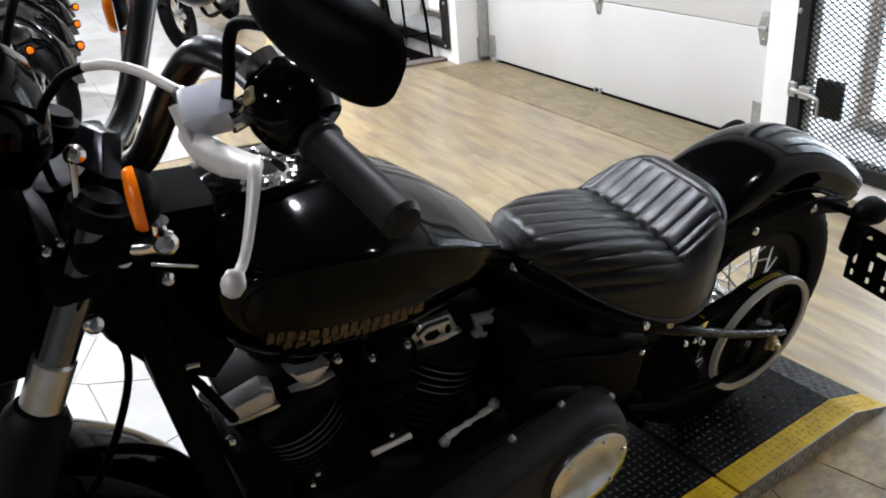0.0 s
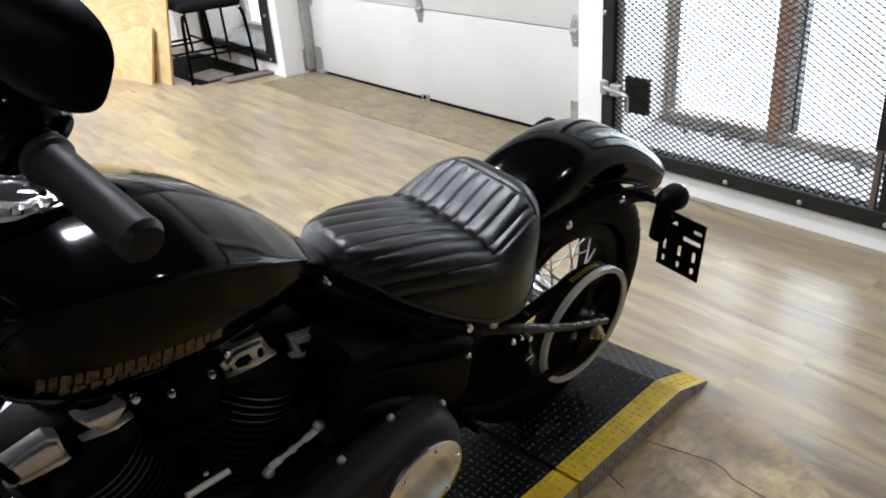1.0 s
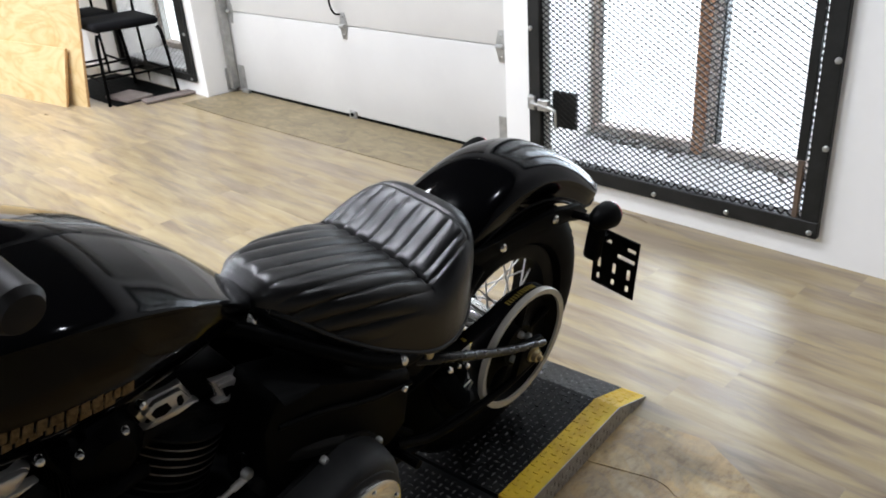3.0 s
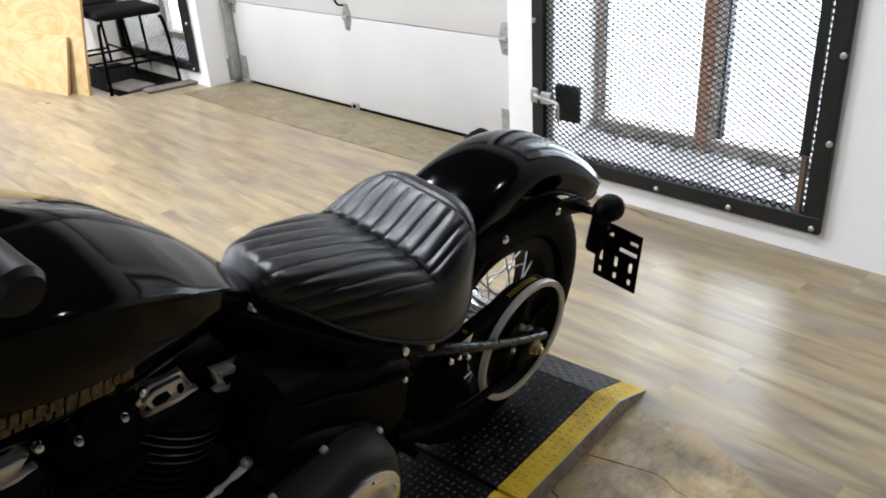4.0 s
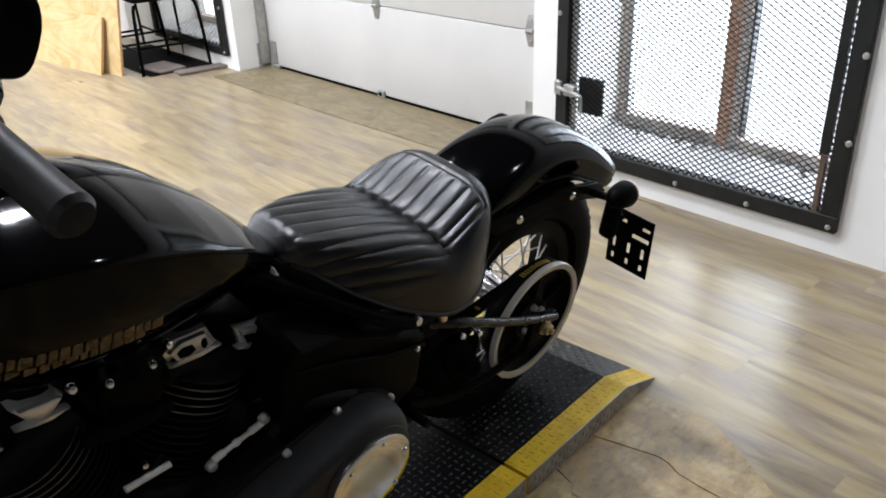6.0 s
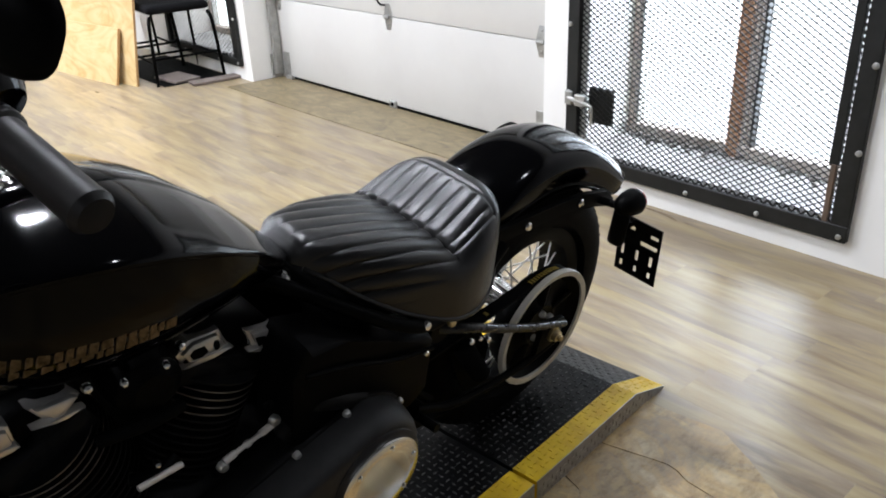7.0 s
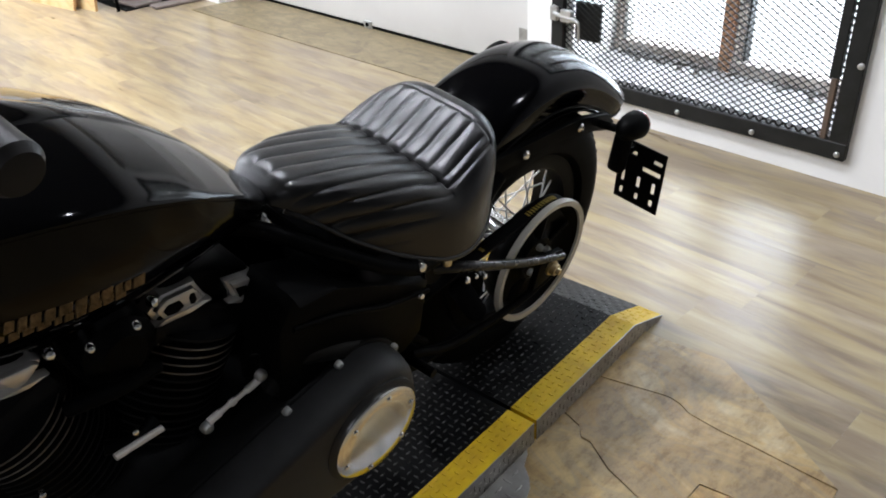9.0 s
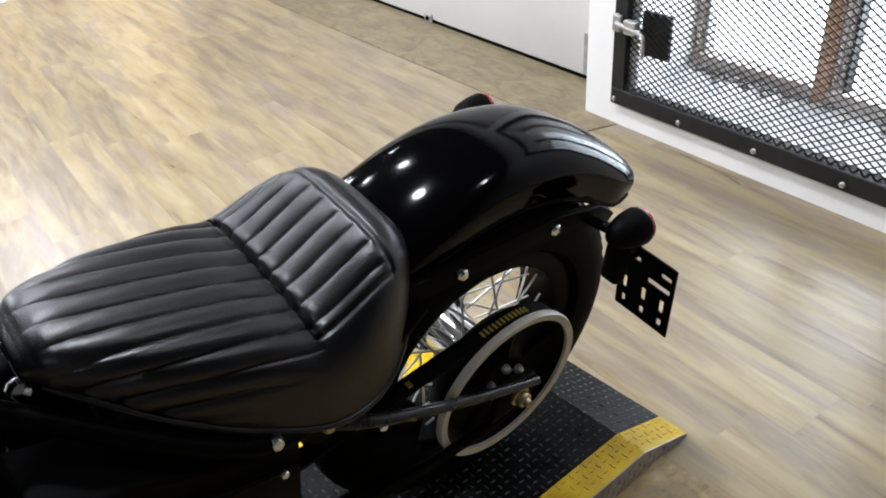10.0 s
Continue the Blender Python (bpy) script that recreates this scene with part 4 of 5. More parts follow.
            edge = max(0.0, min(1.0, (lim - abs(fan)) / (0.05 if front else 0.008)))
            ends = max(0.0, min(1.0, (y + 0.655) / 0.03)) * max(0.0, min(1.0, (-0.256 - y) / 0.012))
            deep = 0.0090 * max(0.0, min(1.0, (y + 0.654) / 0.075)) if front else 0.0055
            near = (fan / pitch + 0.5) % 1.0
            near = min(near, 1 - near) * pitch
            roll = -deep * (1 - math.sqrt(1 - 0.94 * (1 - 2 * near / pitch) ** 2))
            seam = -0.013 * math.exp(-((y + 0.366) / 0.0042) ** 2) * (1 if abs(fan) < 0.136 else 0)
            rim_line = -0.0035 * math.exp(-((abs(fan) - 0.134) / 0.004) ** 2) * (0 if front else 1) * (1 if y < -0.252 else 0)
            pad = -0.003 * math.exp(-((y + 0.253) / 0.004) ** 2) * (1 if abs(fan) < 0.134 else 0)
            dz = roll * edge * ends + seam + rim_line + pad
            row.append(bm.verts.new((x + dz * nx, y, z + dz * nz)))
        rows.append(row)
    for a, c in zip(rows, rows[1:]):
        for j in range(ns):
            bm.faces.new((a[j], a[j + 1], c[j + 1], c[j]))
    bm.faces.new(rows[0])
    bm.faces.new(rows[-1])
    for a, c in zip(rows, rows[1:]):
        bm.faces.new((a[0], a[-1], c[-1], c[0]))
    seat = part("seat", bm, "leather", b, "black tuck-and-roll leather solo seat", 60)
    for s in (-1, 1):
        part("seat_piping", tube([(s * soft_interp(y, ky, kw), y, soft_interp(y, ky, kb) - 0.002) for y in np.linspace(-0.642, -0.19, 26)], 0.0045, 12, smooth=False), "leather", seat)

    part("seat_pan", box((-0.10, -0.60, 0.575), (0.10, -0.30, 0.665), 0.02, 2), "rubber", b, "dull black seat pan")

    # -- tank
    ty = [-1.20, -1.19, -1.17, -1.13, -1.06, -0.98, -0.90, -0.82, -0.75, -0.70, -0.672, -0.66]
    tz = [0.905, 0.935, 0.955, 0.980, 0.992, 0.985, 0.955, 0.910, 0.856, 0.806, 0.775, 0.755]
    tw = [0.03, 0.075, 0.110, 0.142, 0.162, 0.166, 0.160, 0.142, 0.112, 0.082, 0.058, 0.03]
    tc = [0.885, 0.905, 0.925, 0.946, 0.952, 0.941, 0.919, 0.883, 0.836, 0.788, 0.761, 0.748]
    tb = [0.865, 0.845, 0.822, 0.792, 0.764, 0.752, 0.752, 0.755, 0.754, 0.747, 0.742, 0.740]
    bm = bmesh.new()
    rings = []
    for i in range(61):
        y = -1.20 + 0.54 * i / 60
        zt, w, zc, zb = (soft_interp(y, ty, q) for q in (tz, tw, tc, tb))
        right = []
        for k in range(15):
            f = k / 14
            right.append((w * f, zc + (zt - zc) * (1 - f ** 1.8)))
        right += [(w + 0.0028, zc - 0.003), (w + 0.0028, zc - 0.007), (w, zc - 0.010)]
        for k in range(1, 10):
            t = k / 9
            right.append((w * (1 - 0.32 * t ** 2.8), zc - 0.010 - (zc - 0.010 - zb) * (t ** 0.9)))
        right.append((w * 0.3, zb - 0.003))
        rings.append([Vector((x, y, z)) for x, z in right] + [Vector((-x, y, z)) for x, z in reversed(right)])
    ring_loft(bm, rings)
    tank = part("fuel_tank", bm, "paint", b, "gloss black teardrop fuel tank", 40)
    # raised front edge of the side panels, curling down from the ridge
    def flank_x(y, z):
        w, zc, zb = (soft_interp(y, ty, q) for q in (tw, tc, tb))
        t = max(0.0, min(1.0, (zc - 0.01 - z) / (zc - 0.01 - zb))) ** (1 / 0.9)
        return w * (1 - 0.32 * t ** 2.8), t

    for s in (1, -1):
        curl = [(-1.105, 0.938), (-1.130, 0.922), (-1.142, 0.900), (-1.138, 0.872), (-1.122, 0.846), (-1.098, 0.822), (-1.06, 0.800)]
        part("panel_edge", tube([(s * (flank_x(y, z)[0] - 0.001), y, z) for y, z in curl], [0.001, 0.003, 0.0035, 0.0035, 0.0035, 0.003, 0.001], 10), "paint", tank, "raised edge of the tank panel")
    # worn bronze badge of plain blocks on each side
    for s in (1, -1):
        rng2 = random.Random(3)
        for y0, y1, z0, fall, size in ((-1.120, -0.914, 0.8535, 0.165, 0.0125), (-1.100, -0.940, 0.8275, 0.11, 0.0072)):
            y = y0
            while y < y1:
                wy = rng2.uniform(0.010, 0.018)
                z = z0 - fall * (y - y0)
                x, t = flank_x(y, z)
                h = size * (1.0 - 0.35 * (y - y0) / (y1 - y0)) * rng2.choice((0.8, 0.9, 1.0))
                lie = Matrix.Rotation(radians(s * (-8 - 30 * t)), 4, "Y")
                mm = Matrix.Translation((s * x, y, z)) @ lie @ Matrix(((0, 0, s, -0.001), (1, 0.45, 0, 0), (0, 1, 0, 0), (0, 0, 0, 1)))
                g = wy - 0.0028
                part("badge_block", prism([(0, -h), (g, -h), (g, h), (0, h)], 0, 0.003, mm, 0.0008), "badge", tank, "tarnished bronze badge block", 0)
                y += wy
    # console with bright gauge bezel
    bm = bmesh.new()
    ring_loft(bm, [[Vector((w * math.cos(a), y, z + h * math.sin(a))) for a in (2 * math.pi * k / 20 for k in range(20))]
                   for y, z, w, h in ((-1.15, 0.964, 0.030, 0.008), (-1.12, 0.978, 0.05, 0.012), (-1.06, 0.988, 0.060, 0.013), (-0.98, 0.980, 0.045, 0.012), (-0.91, 0.955, 0.022, 0.009), (-0.87, 0.937, 0.006, 0.003))])
    part("console", bm, "paint", tank, "black tank console")
    gz = Vector((0, -1.062, 0.990))
    gd_ = (0, 0.22, 1)
    gauge = part("gauge", lathe([(0.044, -0.012), (0.046, 0.006), (0.043, 0.013), (0.036, 0.016), (0.033, 0.013)], gz, gd_, 40), "chrome", tank, "chrome gauge bezel")
    part("gauge_glass", lathe([(0.0328, 0.0125), (0.002, 0.0145)], gz, gd_, 32), "glass", gauge)
    for k in range(12):
        a = 2 * math.pi * k / 12
        fm = axis_frame(gz, gd_)
        part("bezel_knob", lathe([(0.007, 0), (0.007, 0.007), (0.003, 0.010)], fm @ Vector((0.043 * math.cos(a), 0.043 * math.sin(a), 0.008)), gd_, 10), "chrome", gauge)

    # -- frame tubes
    for s in (1, -1):
        part("frame_tube", tube([(s * 0.03, -1.235, 1.0), (s * 0.05, -1.235, 0.86), (s * 0.065, -1.215, 0.66), (s * 0.075, -1.17, 0.42), (s * 0.085, -1.08, 0.24), (s * 0.09, -0.85, 0.2), (s * 0.10, -0.45, 0.21)], 0.021, 12), "black", b, "black frame downtube")
        part("frame_tube", tube([(s * 0.03, -0.78, 0.745), (s * 0.045, -0.70, 0.722), (s * 0.10, -0.60, 0.66), (s * 0.142, -0.50, 0.598), (s * 0.15, -0.42, 0.568), (s * 0.135, -0.32, 0.57), (s * 0.115, -0.2, 0.63)], 0.013, 12), "black", b)
        part("frame_bolt", bolt((s * 0.152, -0.447, 0.578), (s, 0, 0.2), 0.0105, 0.011), "chrome", b, "bright domed bolt")
        part("frame_bolt", bolt((s * 0.150, -0.373, 0.545), (s, 0, 0.2), 0.009, 0.009), "brass", b)
        part("frame_bolt", bolt((s * 0.156, -0.443, 0.514), (s, 0, 0.1), 0.007, 0.008), "chrome", b)
        part("frame_bolt", bolt((s * 0.026, -0.661, 0.708), (s, 0.1, 0.5), 0.0135, 0.014), "chrome", b, "chrome bolt under the seat nose")
    # plain block added to close the view to pale floor between the downtubes
    part("regulator", box((-0.075, -1.165, 0.24), (0.062, -1.085, 0.58), 0.012, 2), "rubber", b, "black block added to hide the floor behind the downtubes")
    part("neck_gusset", prism([(-1.30, 1.02), (-1.13, 1.0), (-1.10, 0.80), (-1.17, 0.72), (-1.245, 0.775), (-1.285, 0.84), (-1.31, 0.92)], -0.05, 0.05, Matrix(((0, 0, 1, 0), (1, 0, 0, 0), (0, 1, 0, 0), (0, 0, 0, 1))), 0.02), "rubber", b, "black steering-neck cover")
    part("steering_neck", tube([(0, -1.225, 0.92), (0, -1.28, 1.06)], 0.034, 18, smooth=False), "black", b)
    part("backbone", tube([(0, -1.22, 0.95), (0, -1.0, 0.86), (0, -0.72, 0.74)], 0.03, 12), "black", b)

    # -- oil tank / side cover under the seat
    for s in (1, -1):
        poly = [(-0.73, 0.60), (-0.70, 0.655), (-0.62, 0.628), (-0.52, 0.575), (-0.43, 0.545), (-0.405, 0.52), (-0.41, 0.40), (-0.45, 0.372), (-0.68, 0.385), (-0.73, 0.44)]
        cover = part("side_cover", prism(poly, 0, 0.10, Matrix(((0, 0, s, s * 0.048), (1, 0, 0, 0), (0, 1, 0, 0), (0, 0, 0, 1))), 0.018), "black", b, "satin black oil tank cover")
        part("cover_rim", tube([(s * 0.148, -0.705, 0.60), (s * 0.152, -0.62, 0.578), (s * 0.155, -0.52, 0.537), (s * 0.155, -0.42, 0.512)], 0.005, 12), "black", cover)

    # -- engine
    part("crankcase", box((-0.13, -1.08, 0.2), (0.11, -0.62, 0.44), 0.05, 3), "wrinkle", b, "black crankcase")
    part("gearbox", box((-0.12, -0.64, 0.22), (0.115, -0.42, 0.46), 0.04, 3), "wrinkle", b)
    for nm, base_y, lean_y, ry, rz in (("front", -0.985, -0.39, 0, 0), ("rear", -0.872, 0.41, 0, 0)):
        base_p = Vector((0.0, base_y, 0.42))
        d = Vector((0, lean_y, 0.92)).normalized()
        prof = [(0.06, 0.0)]
        for k in range(14):
            h = 0.012 + k * 0.0135
            prof += [(0.066, h), (0.088, h + 0.002), (0.088, h + 0.0055), (0.066, h + 0.0075)]
        prof.append((0.06, 0.212))
        cyl = part("cylinder", lathe(prof, base_p, d, 40), "wrinkle", b, "black finned cylinder")
        for k in ((10, 11, 12, 13) if nm == "front" else (9, 10, 11, 12)):
            h = 0.012 + k * 0.0135
            part("fin_edge", lathe([(0.0875, h + 0.0024), (0.0888, h + 0.003), (0.0888, h + 0.0046), (0.0875, h + 0.0052)], base_p, d, 48, True), "finedge", cyl, "machined fin edge")
        head_c = base_p + d * 0.196
        fm = Matrix.Translation(head_c) @ Matrix.Rotation(-math.atan2(d.y, d.z), 4, "X")
        part("cylinder_head", box((-0.07, -0.08, -0.028), (0.06, 0.08, 0.03), 0.016, 2, m=fm), "wrinkle", b, "black cylinder head")
        rk = part("rocker_cover", box((-0.07, -0.078, 0.03), (0.04, 0.078, 0.082), 0.014, 2, m=fm), "black", b, "black rocker box with chrome ends")
        for s in (-1, 1):
            part("rocker_bolt", bolt(fm @ Vector((0.05, s * 0.094, 0.05)), fm.to_3x3() @ Vector((1, 0, 0.3)), 0.008, 0.010), "chrome", rk)
        # polished ends of the two rocker shafts, each a stepped block
        ends = ([(-1.169, 0.672), (-1.110, 0.686), (-1.095, 0.676), (-1.091, 0.640), (-1.102, 0.632), (-1.158, 0.625)], [(-1.072, 0.689), (-1.012, 0.684), (-1.003, 0.676), (-1.028, 0.645), (-1.045, 0.643)]) if nm == "front" else \
               ([(-0.866, 0.663), (-0.843, 0.683), (-0.792, 0.680), (-0.775, 0.640), (-0.808, 0.622), (-0.852, 0.630)], [(-0.747, 0.652), (-0.693, 0.638), (-0.684, 0.604), (-0.729, 0.589)])
        flat_side = Matrix(((0, 0, 1, 0), (1, 0, 0, 0), (0, 1, 0, 0), (0, 0, 0, 1)))
        for face in ends:
            my, mz = sum(q[0] for q in face) / len(face), sum(q[1] for q in face) / len(face)
            end = part("rocker_end", prism(face, 0.026, 0.050, flat_side, 0.005), "rocker", rk, "polished rocker box end")
            inset = [(my + (y - my) * 0.80, mz + 0.006 + (z - mz) * 0.62) for y, z in face]
            part("end_boss", prism(inset, 0.0495, 0.058, flat_side, 0.004), "rocker", end)
            part("end_flange", prism([(my + (y - my) * 1.04, mz - 0.010 + (z - mz) * 0.16) for y, z in face], 0.045, 0.060, flat_side, 0.002), "rocker", end)
            # thin dark plates, slightly proud, paint in the shade of two pockets
            if nm == "rear":
                for wy, sh in ((0.34, -0.010), (0.12, 0.020)):
                    part("end_recess", prism([(my + sh + (y - my) * wy, mz + 0.006 + (z - mz) * 0.32) for y, z in face], 0.057, 0.0592, flat_side), "rubber", end, "dark plate painted in for a shaded pocket")
    part("engine_mass", box((-0.09, -1.10, 0.40), (0.0, -0.76, 0.72), 0.03, 2), "wrinkle", b, "black engine top end and manifold")
    part("intake", lathe([(0.03, -0.06), (0.05, -0.045), (0.055, 0), (0.05, 0.045), (0.03, 0.06)], (0.03, -0.92, 0.655), (1, 0, 0), 20), "black", b, "black intake body")
    for y0, z0, y1, z1 in ((-1.0, 0.60, -0.88, 0.60),):
        part("hose", tube([(0.07, y0, z0), (0.10, (y0 + y1) / 2, z0 + 0.02), (0.08, y1, z1)], 0.011, 12), "rubber", b, "black rubber hose")
    # primary cover with round chrome derby
    outline = []
    for k in range(17):
        a = radians(-80 + 165 * k / 16)
        outline.append((-0.60 + 0.125 * math.cos(a), 0.365 + 0.125 * math.sin(a)))
    for k in range(13):
        a = radians(95 + 165 * k / 12)
        outline.append((-0.95 + 0.080 * math.cos(a), 0.318 + 0.080 * math.sin(a)))
    side = Matrix(((0, 0, 1, 0), (1, 0, 0, 0), (0, 1, 0, 0), (0, 0, 0, 1)))
    part("primary_case", prism(outline, 0.105, 0.155, side, 0.006), "wrinkle", b, "black wrinkle-finish inner primary")
    bm = bmesh.new()
    rings = []
    cy0, cz0 = -0.74, 0.365
    for k in range(9):
        t = k / 8
        sc = 0.97 - 0.20 * t ** 2.4
        x = 0.156 + 0.068 * math.sin(t * math.pi / 2)
        rings.append([Vector((x, cy0 + (y - cy0) * sc, cz0 + (z - cz0) * sc)) for y, z in outline])
    ring_loft(bm, rings)
    pc = part("primary_cover", bm, "primary", b, "black wrinkle-finish primary cover", 50)
    dp, dd = Vector((0.2255, -0.607, 0.364)), Vector((1, 0, 0.0))
    part("clutch_boss", lathe([(0.10, -0.03), (0.098, 0.0), (0.092, 0.004)], dp, dd, 48), "primary", pc)
    derby = part("derby_cover", lathe([(0.088, 0.004), (0.0885, 0.009), (0.084, 0.0125), (0.06, 0.0145), (0.002, 0.0155)], dp, dd, 56), "chrome", pc, "round chrome derby cover")
    for k in range(6):
        a = 2 * math.pi * k / 6 + 0.3
        part("derby_screw", bolt(dp + Vector((0.012, 0.074 * math.cos(a), 0.074 * math.sin(a))), dd, 0.0055, 0.004), "chrome", derby)
    for y, z in ((-0.626, 0.479), (-0.73, 0.452), (-0.84, 0.415), (-0.95, 0.387), (-0.69, 0.27), (-0.82, 0.25), (-0.95, 0.248), (-1.02, 0.34), (-0.50, 0.43)):
        part("cover_bolt", bolt((0.155, y, z), (1, 0, 0), 0.0075, 0.010), "zinc", pc)
    part("mount_lug", tube([(0.12, -0.73, 0.47), (0.13, -0.69, 0.518), (0.138, -0.63, 0.50), (0.138, -0.57, 0.47), (0.13, -0.50, 0.43)], 0.018, 12), "wrinkle", b)
    # shift rod
    ra, rb = Vector((0.115, -0.836, 0.478)), Vector((0.115, -0.746, 0.499))
    rod = part("shift_rod", tube([ra, rb], 0.0042, 12, smooth=False), "lever", b, "bright shift linkage rod")
    for f0, f1 in ((0.0, 0.22), (0.42, 0.52), (0.74, 1.0)):
        part("rod_end", tube([ra.lerp(rb, f0), ra.lerp(rb, f1)], 0.0062, 12, smooth=False), "lever", rod)
    part("rod_joint", bolt(ra + Vector((-0.004, -0.004, -0.008)), (1, 0, 0), 0.010, 0.012), "zinc", rod)
    part("rod_joint", bolt(rb + Vector((-0.004, 0.004, 0.008)), (1, 0, 0), 0.010, 0.012), "zinc", rod)
    part("shift_arm", tube([rb + Vector((0, 0.004, 0.004)), rb + Vector((-0.02, 0.02, 0.02)), rb + Vector((-0.04, 0.02, 0.0))], 0.008, 12), "black", b)
    part("shift_arm", tube([ra + Vector((0, -0.004, -0.004)), ra + Vector((-0.02, -0.006, -0.03)), ra + Vector((-0.03, 0.0, -0.06))], 0.008, 12), "black", b)
    part("trim_bar", tube([(0.105, -0.970, 0.510), (0.105, -0.900, 0.511)], 0.0065, 12, smooth=False, flat=0.8), "lever", b, "slim polished trim bar")
    part("trim_mount", tube([(0.08, -0.972, 0.508), (0.095, -0.935, 0.504), (0.08, -0.90, 0.505)], 0.010, 12), "black", b)
    for p in ((0.115, -0.823, 0.385), (0.11, -1.066, 0.535), (0.11, -1.075, 0.515), (0.115, -0.708, 0.402), (0.115, -0.912, 0.722), (0.115, -0.97, 0.724), (0.105, -0.705, 0.572), (0.115, -0.942, 0.552)):
        part("engine_bolt", bolt(p, (1, -0.2, 0.3), 0.0055, 0.008), "chrome", b)
    part("horn_bracket", tube([(0.05, -1.225, 0.765), (0.055, -1.215, 0.72), (0.05, -1.195, 0.685)], [0.006, 0.013, 0.008], 12), "chrome", b, "chrome bracket at the downtube")
    part("horn_bracket", tube([(0.05, -1.225, 0.765), (0.05, -1.205, 0.772), (0.05, -1.19, 0.77)], 0.006, 12), "chrome", b)
    # battery cables and pipes behind the primary
    part("brake_line", tube([(0.10, -0.5, 0.46), (0.12, -0.44, 0.40), (0.13, -0.38, 0.34)], 0.007, 12), "rubber", b)
    part("foot_peg", tube([(0.13, -0.425, 0.328), (0.19, -0.42, 0.33)], 0.010, 12, smooth=False), "black", b)
    part("peg_bolt", bolt((0.118, -0.425, 0.328), (1, 0, 0.3), 0.013, 0.012), "brass", b, "yellowed bolt")
    # ribbed boot and bright fittings between the belt runs
    prof = [(0.004, 0.0)]
    for i in range(9):
        prof += [(0.017, 0.004 + i * 0.015), (0.023, 0.009 + i * 0.015), (0.017, 0.015 + i * 0.015)]
    prof.append((0.004, 0.145))
    part("rubber_boot", lathe(prof, (0.112, -0.275, 0.405), (0, 0.085, -0.13), 24), "rubber", b, "ribbed black rubber boot")
    part("guard_plate", prism([(-0.29, 0.40), (-0.21, 0.42), (-0.15, 0.33), (-0.16, 0.26), (-0.24, 0.27)], 0.072, 0.086, side, 0.003), "rubber", b, "black inner guard plate")
    for p, r in (((0.118, -0.262, 0.418), 0.008), ((0.118, -0.235, 0.412), 0.006), ((0.118, -0.205, 0.395), 0.007), ((0.118, -0.275, 0.392), 0.005)):
        part("guard_bolt", bolt(p, (1, 0.2, 0.4), r, 0.007), "chrome", b)
    part("side_stand", tube([(0.11, -0.78, 0.2), (0.17, -0.72, 0.08), (0.205, -0.68, -0.03)], 0.011, 12), "black", b, "black side stand")
    part("exhaust", tube([(-0.10, -1.15, 0.55), (-0.16, -1.16, 0.35), (-0.19, -1.0, 0.25), (-0.2, -0.4, 0.24), (-0.2, 0.1, 0.26)], [0.024, 0.024, 0.03, 0.042, 0.04], 16), "black", b, "black exhaust pipe")

    # -- front end
    carried = set(b.children)
    fork = Vector((0, -0.36, -0.725)).normalized()
    for s in (1, -1):
        top = Vector((s * 0.112, -1.30, 1.05))
        leg = part("fork_leg", lathe([(0.021, 0.0), (0.021, 0.168)], top, fork, 24), "darkchrome", b, "dark polished fork leg")
        part("fork_sleeve", lathe([(0.020, 0.169), (0.0235, 0.172), (0.0235, 0.232), (0.020, 0.235)], top, fork, 28), "alloy", leg, "pale polished fork sleeve")
        part("fork_slider", lathe([(0.028, 0.236), (0.037, 0.252), (0.041, 0.40), (0.047, 0.41), (0.047, 0.72), (0.038, 0.80), (0.02, 0.83)], top, fork, 28), "wrinkle", leg, "black fork slider")
        part("fork_cap", lathe([(0.031, -0.02), (0.031, 0), (0.02, -0.03)], top, fork, 20), "black", leg)
    part("lower_triple_clamp", box((-0.138, -1.365, 0.972), (0.138, -1.30, 1.005), 0.012, 2), "black", b, "black triple clamp")
    part("upper_triple_clamp", box((-0.15, -1.335, 1.035), (0.15, -1.235, 1.07), 0.012, 2), "black", b)
    for s in (1, -1):
        part("clamp_bolt", bolt((s * 0.155, -1.335, 0.985), (s, 0.3, 0.5), 0.011, 0.012), "chrome", b)
        part("clamp_bolt", bolt((s * 0.10, -1.30, 1.072), (0, 0, 1), 0.010, 0.012), "black", b)
    build_wheel(b, "front_wheel", -1.595, 0.335, 0.335, 0.130, "wire-spoked front wheel with black rim", True)
    bm = bmesh.new()
    rings = []
    for k in range(37):
        a = radians(20 + 150 * k / 36)
        c0 = Vector((0, -1.595, 0.335))
        rings.append([c0 + Vector((x * 0.86, (0.392 + z * 0.8) * math.cos(a), (0.392 + z * 0.8) * math.sin(a))) for x, z in sect] + [c0 + Vector((x * 0.86, (0.392 + z * 0.8) * math.cos(a), (0.392 + z * 0.8) * math.sin(a))) for x, z in reversed(inner)])
    ring_loft(bm, rings)
    part("front_fender", bm, "paint", b, "gloss black front fender", 50)
    # headlamp and the cover below it
    part("headlamp_cover", box((-0.10, -1.50, 0.875), (0.088, -1.355, 1.13), 0.03, 3), "black", b, "black headlamp cover between the fork legs")
    hp = Vector((0.0, -1.405, 1.165))
    hl = part("headlamp", lathe([(0.01, -0.10), (0.05, -0.092), (0.082, -0.06), (0.098, -0.01), (0.103, 0.05), (0.105, 0.07)], hp, (0, -1, 0.02), 40), "paint", b, "black headlamp shell with chrome ring")
    part("headlamp_ring", lathe([(0.105, 0.071), (0.112, 0.075), (0.110, 0.092), (0.098, 0.096)], hp, (0, -1, 0.02), 40), "chrome", hl, "chrome trim ring")
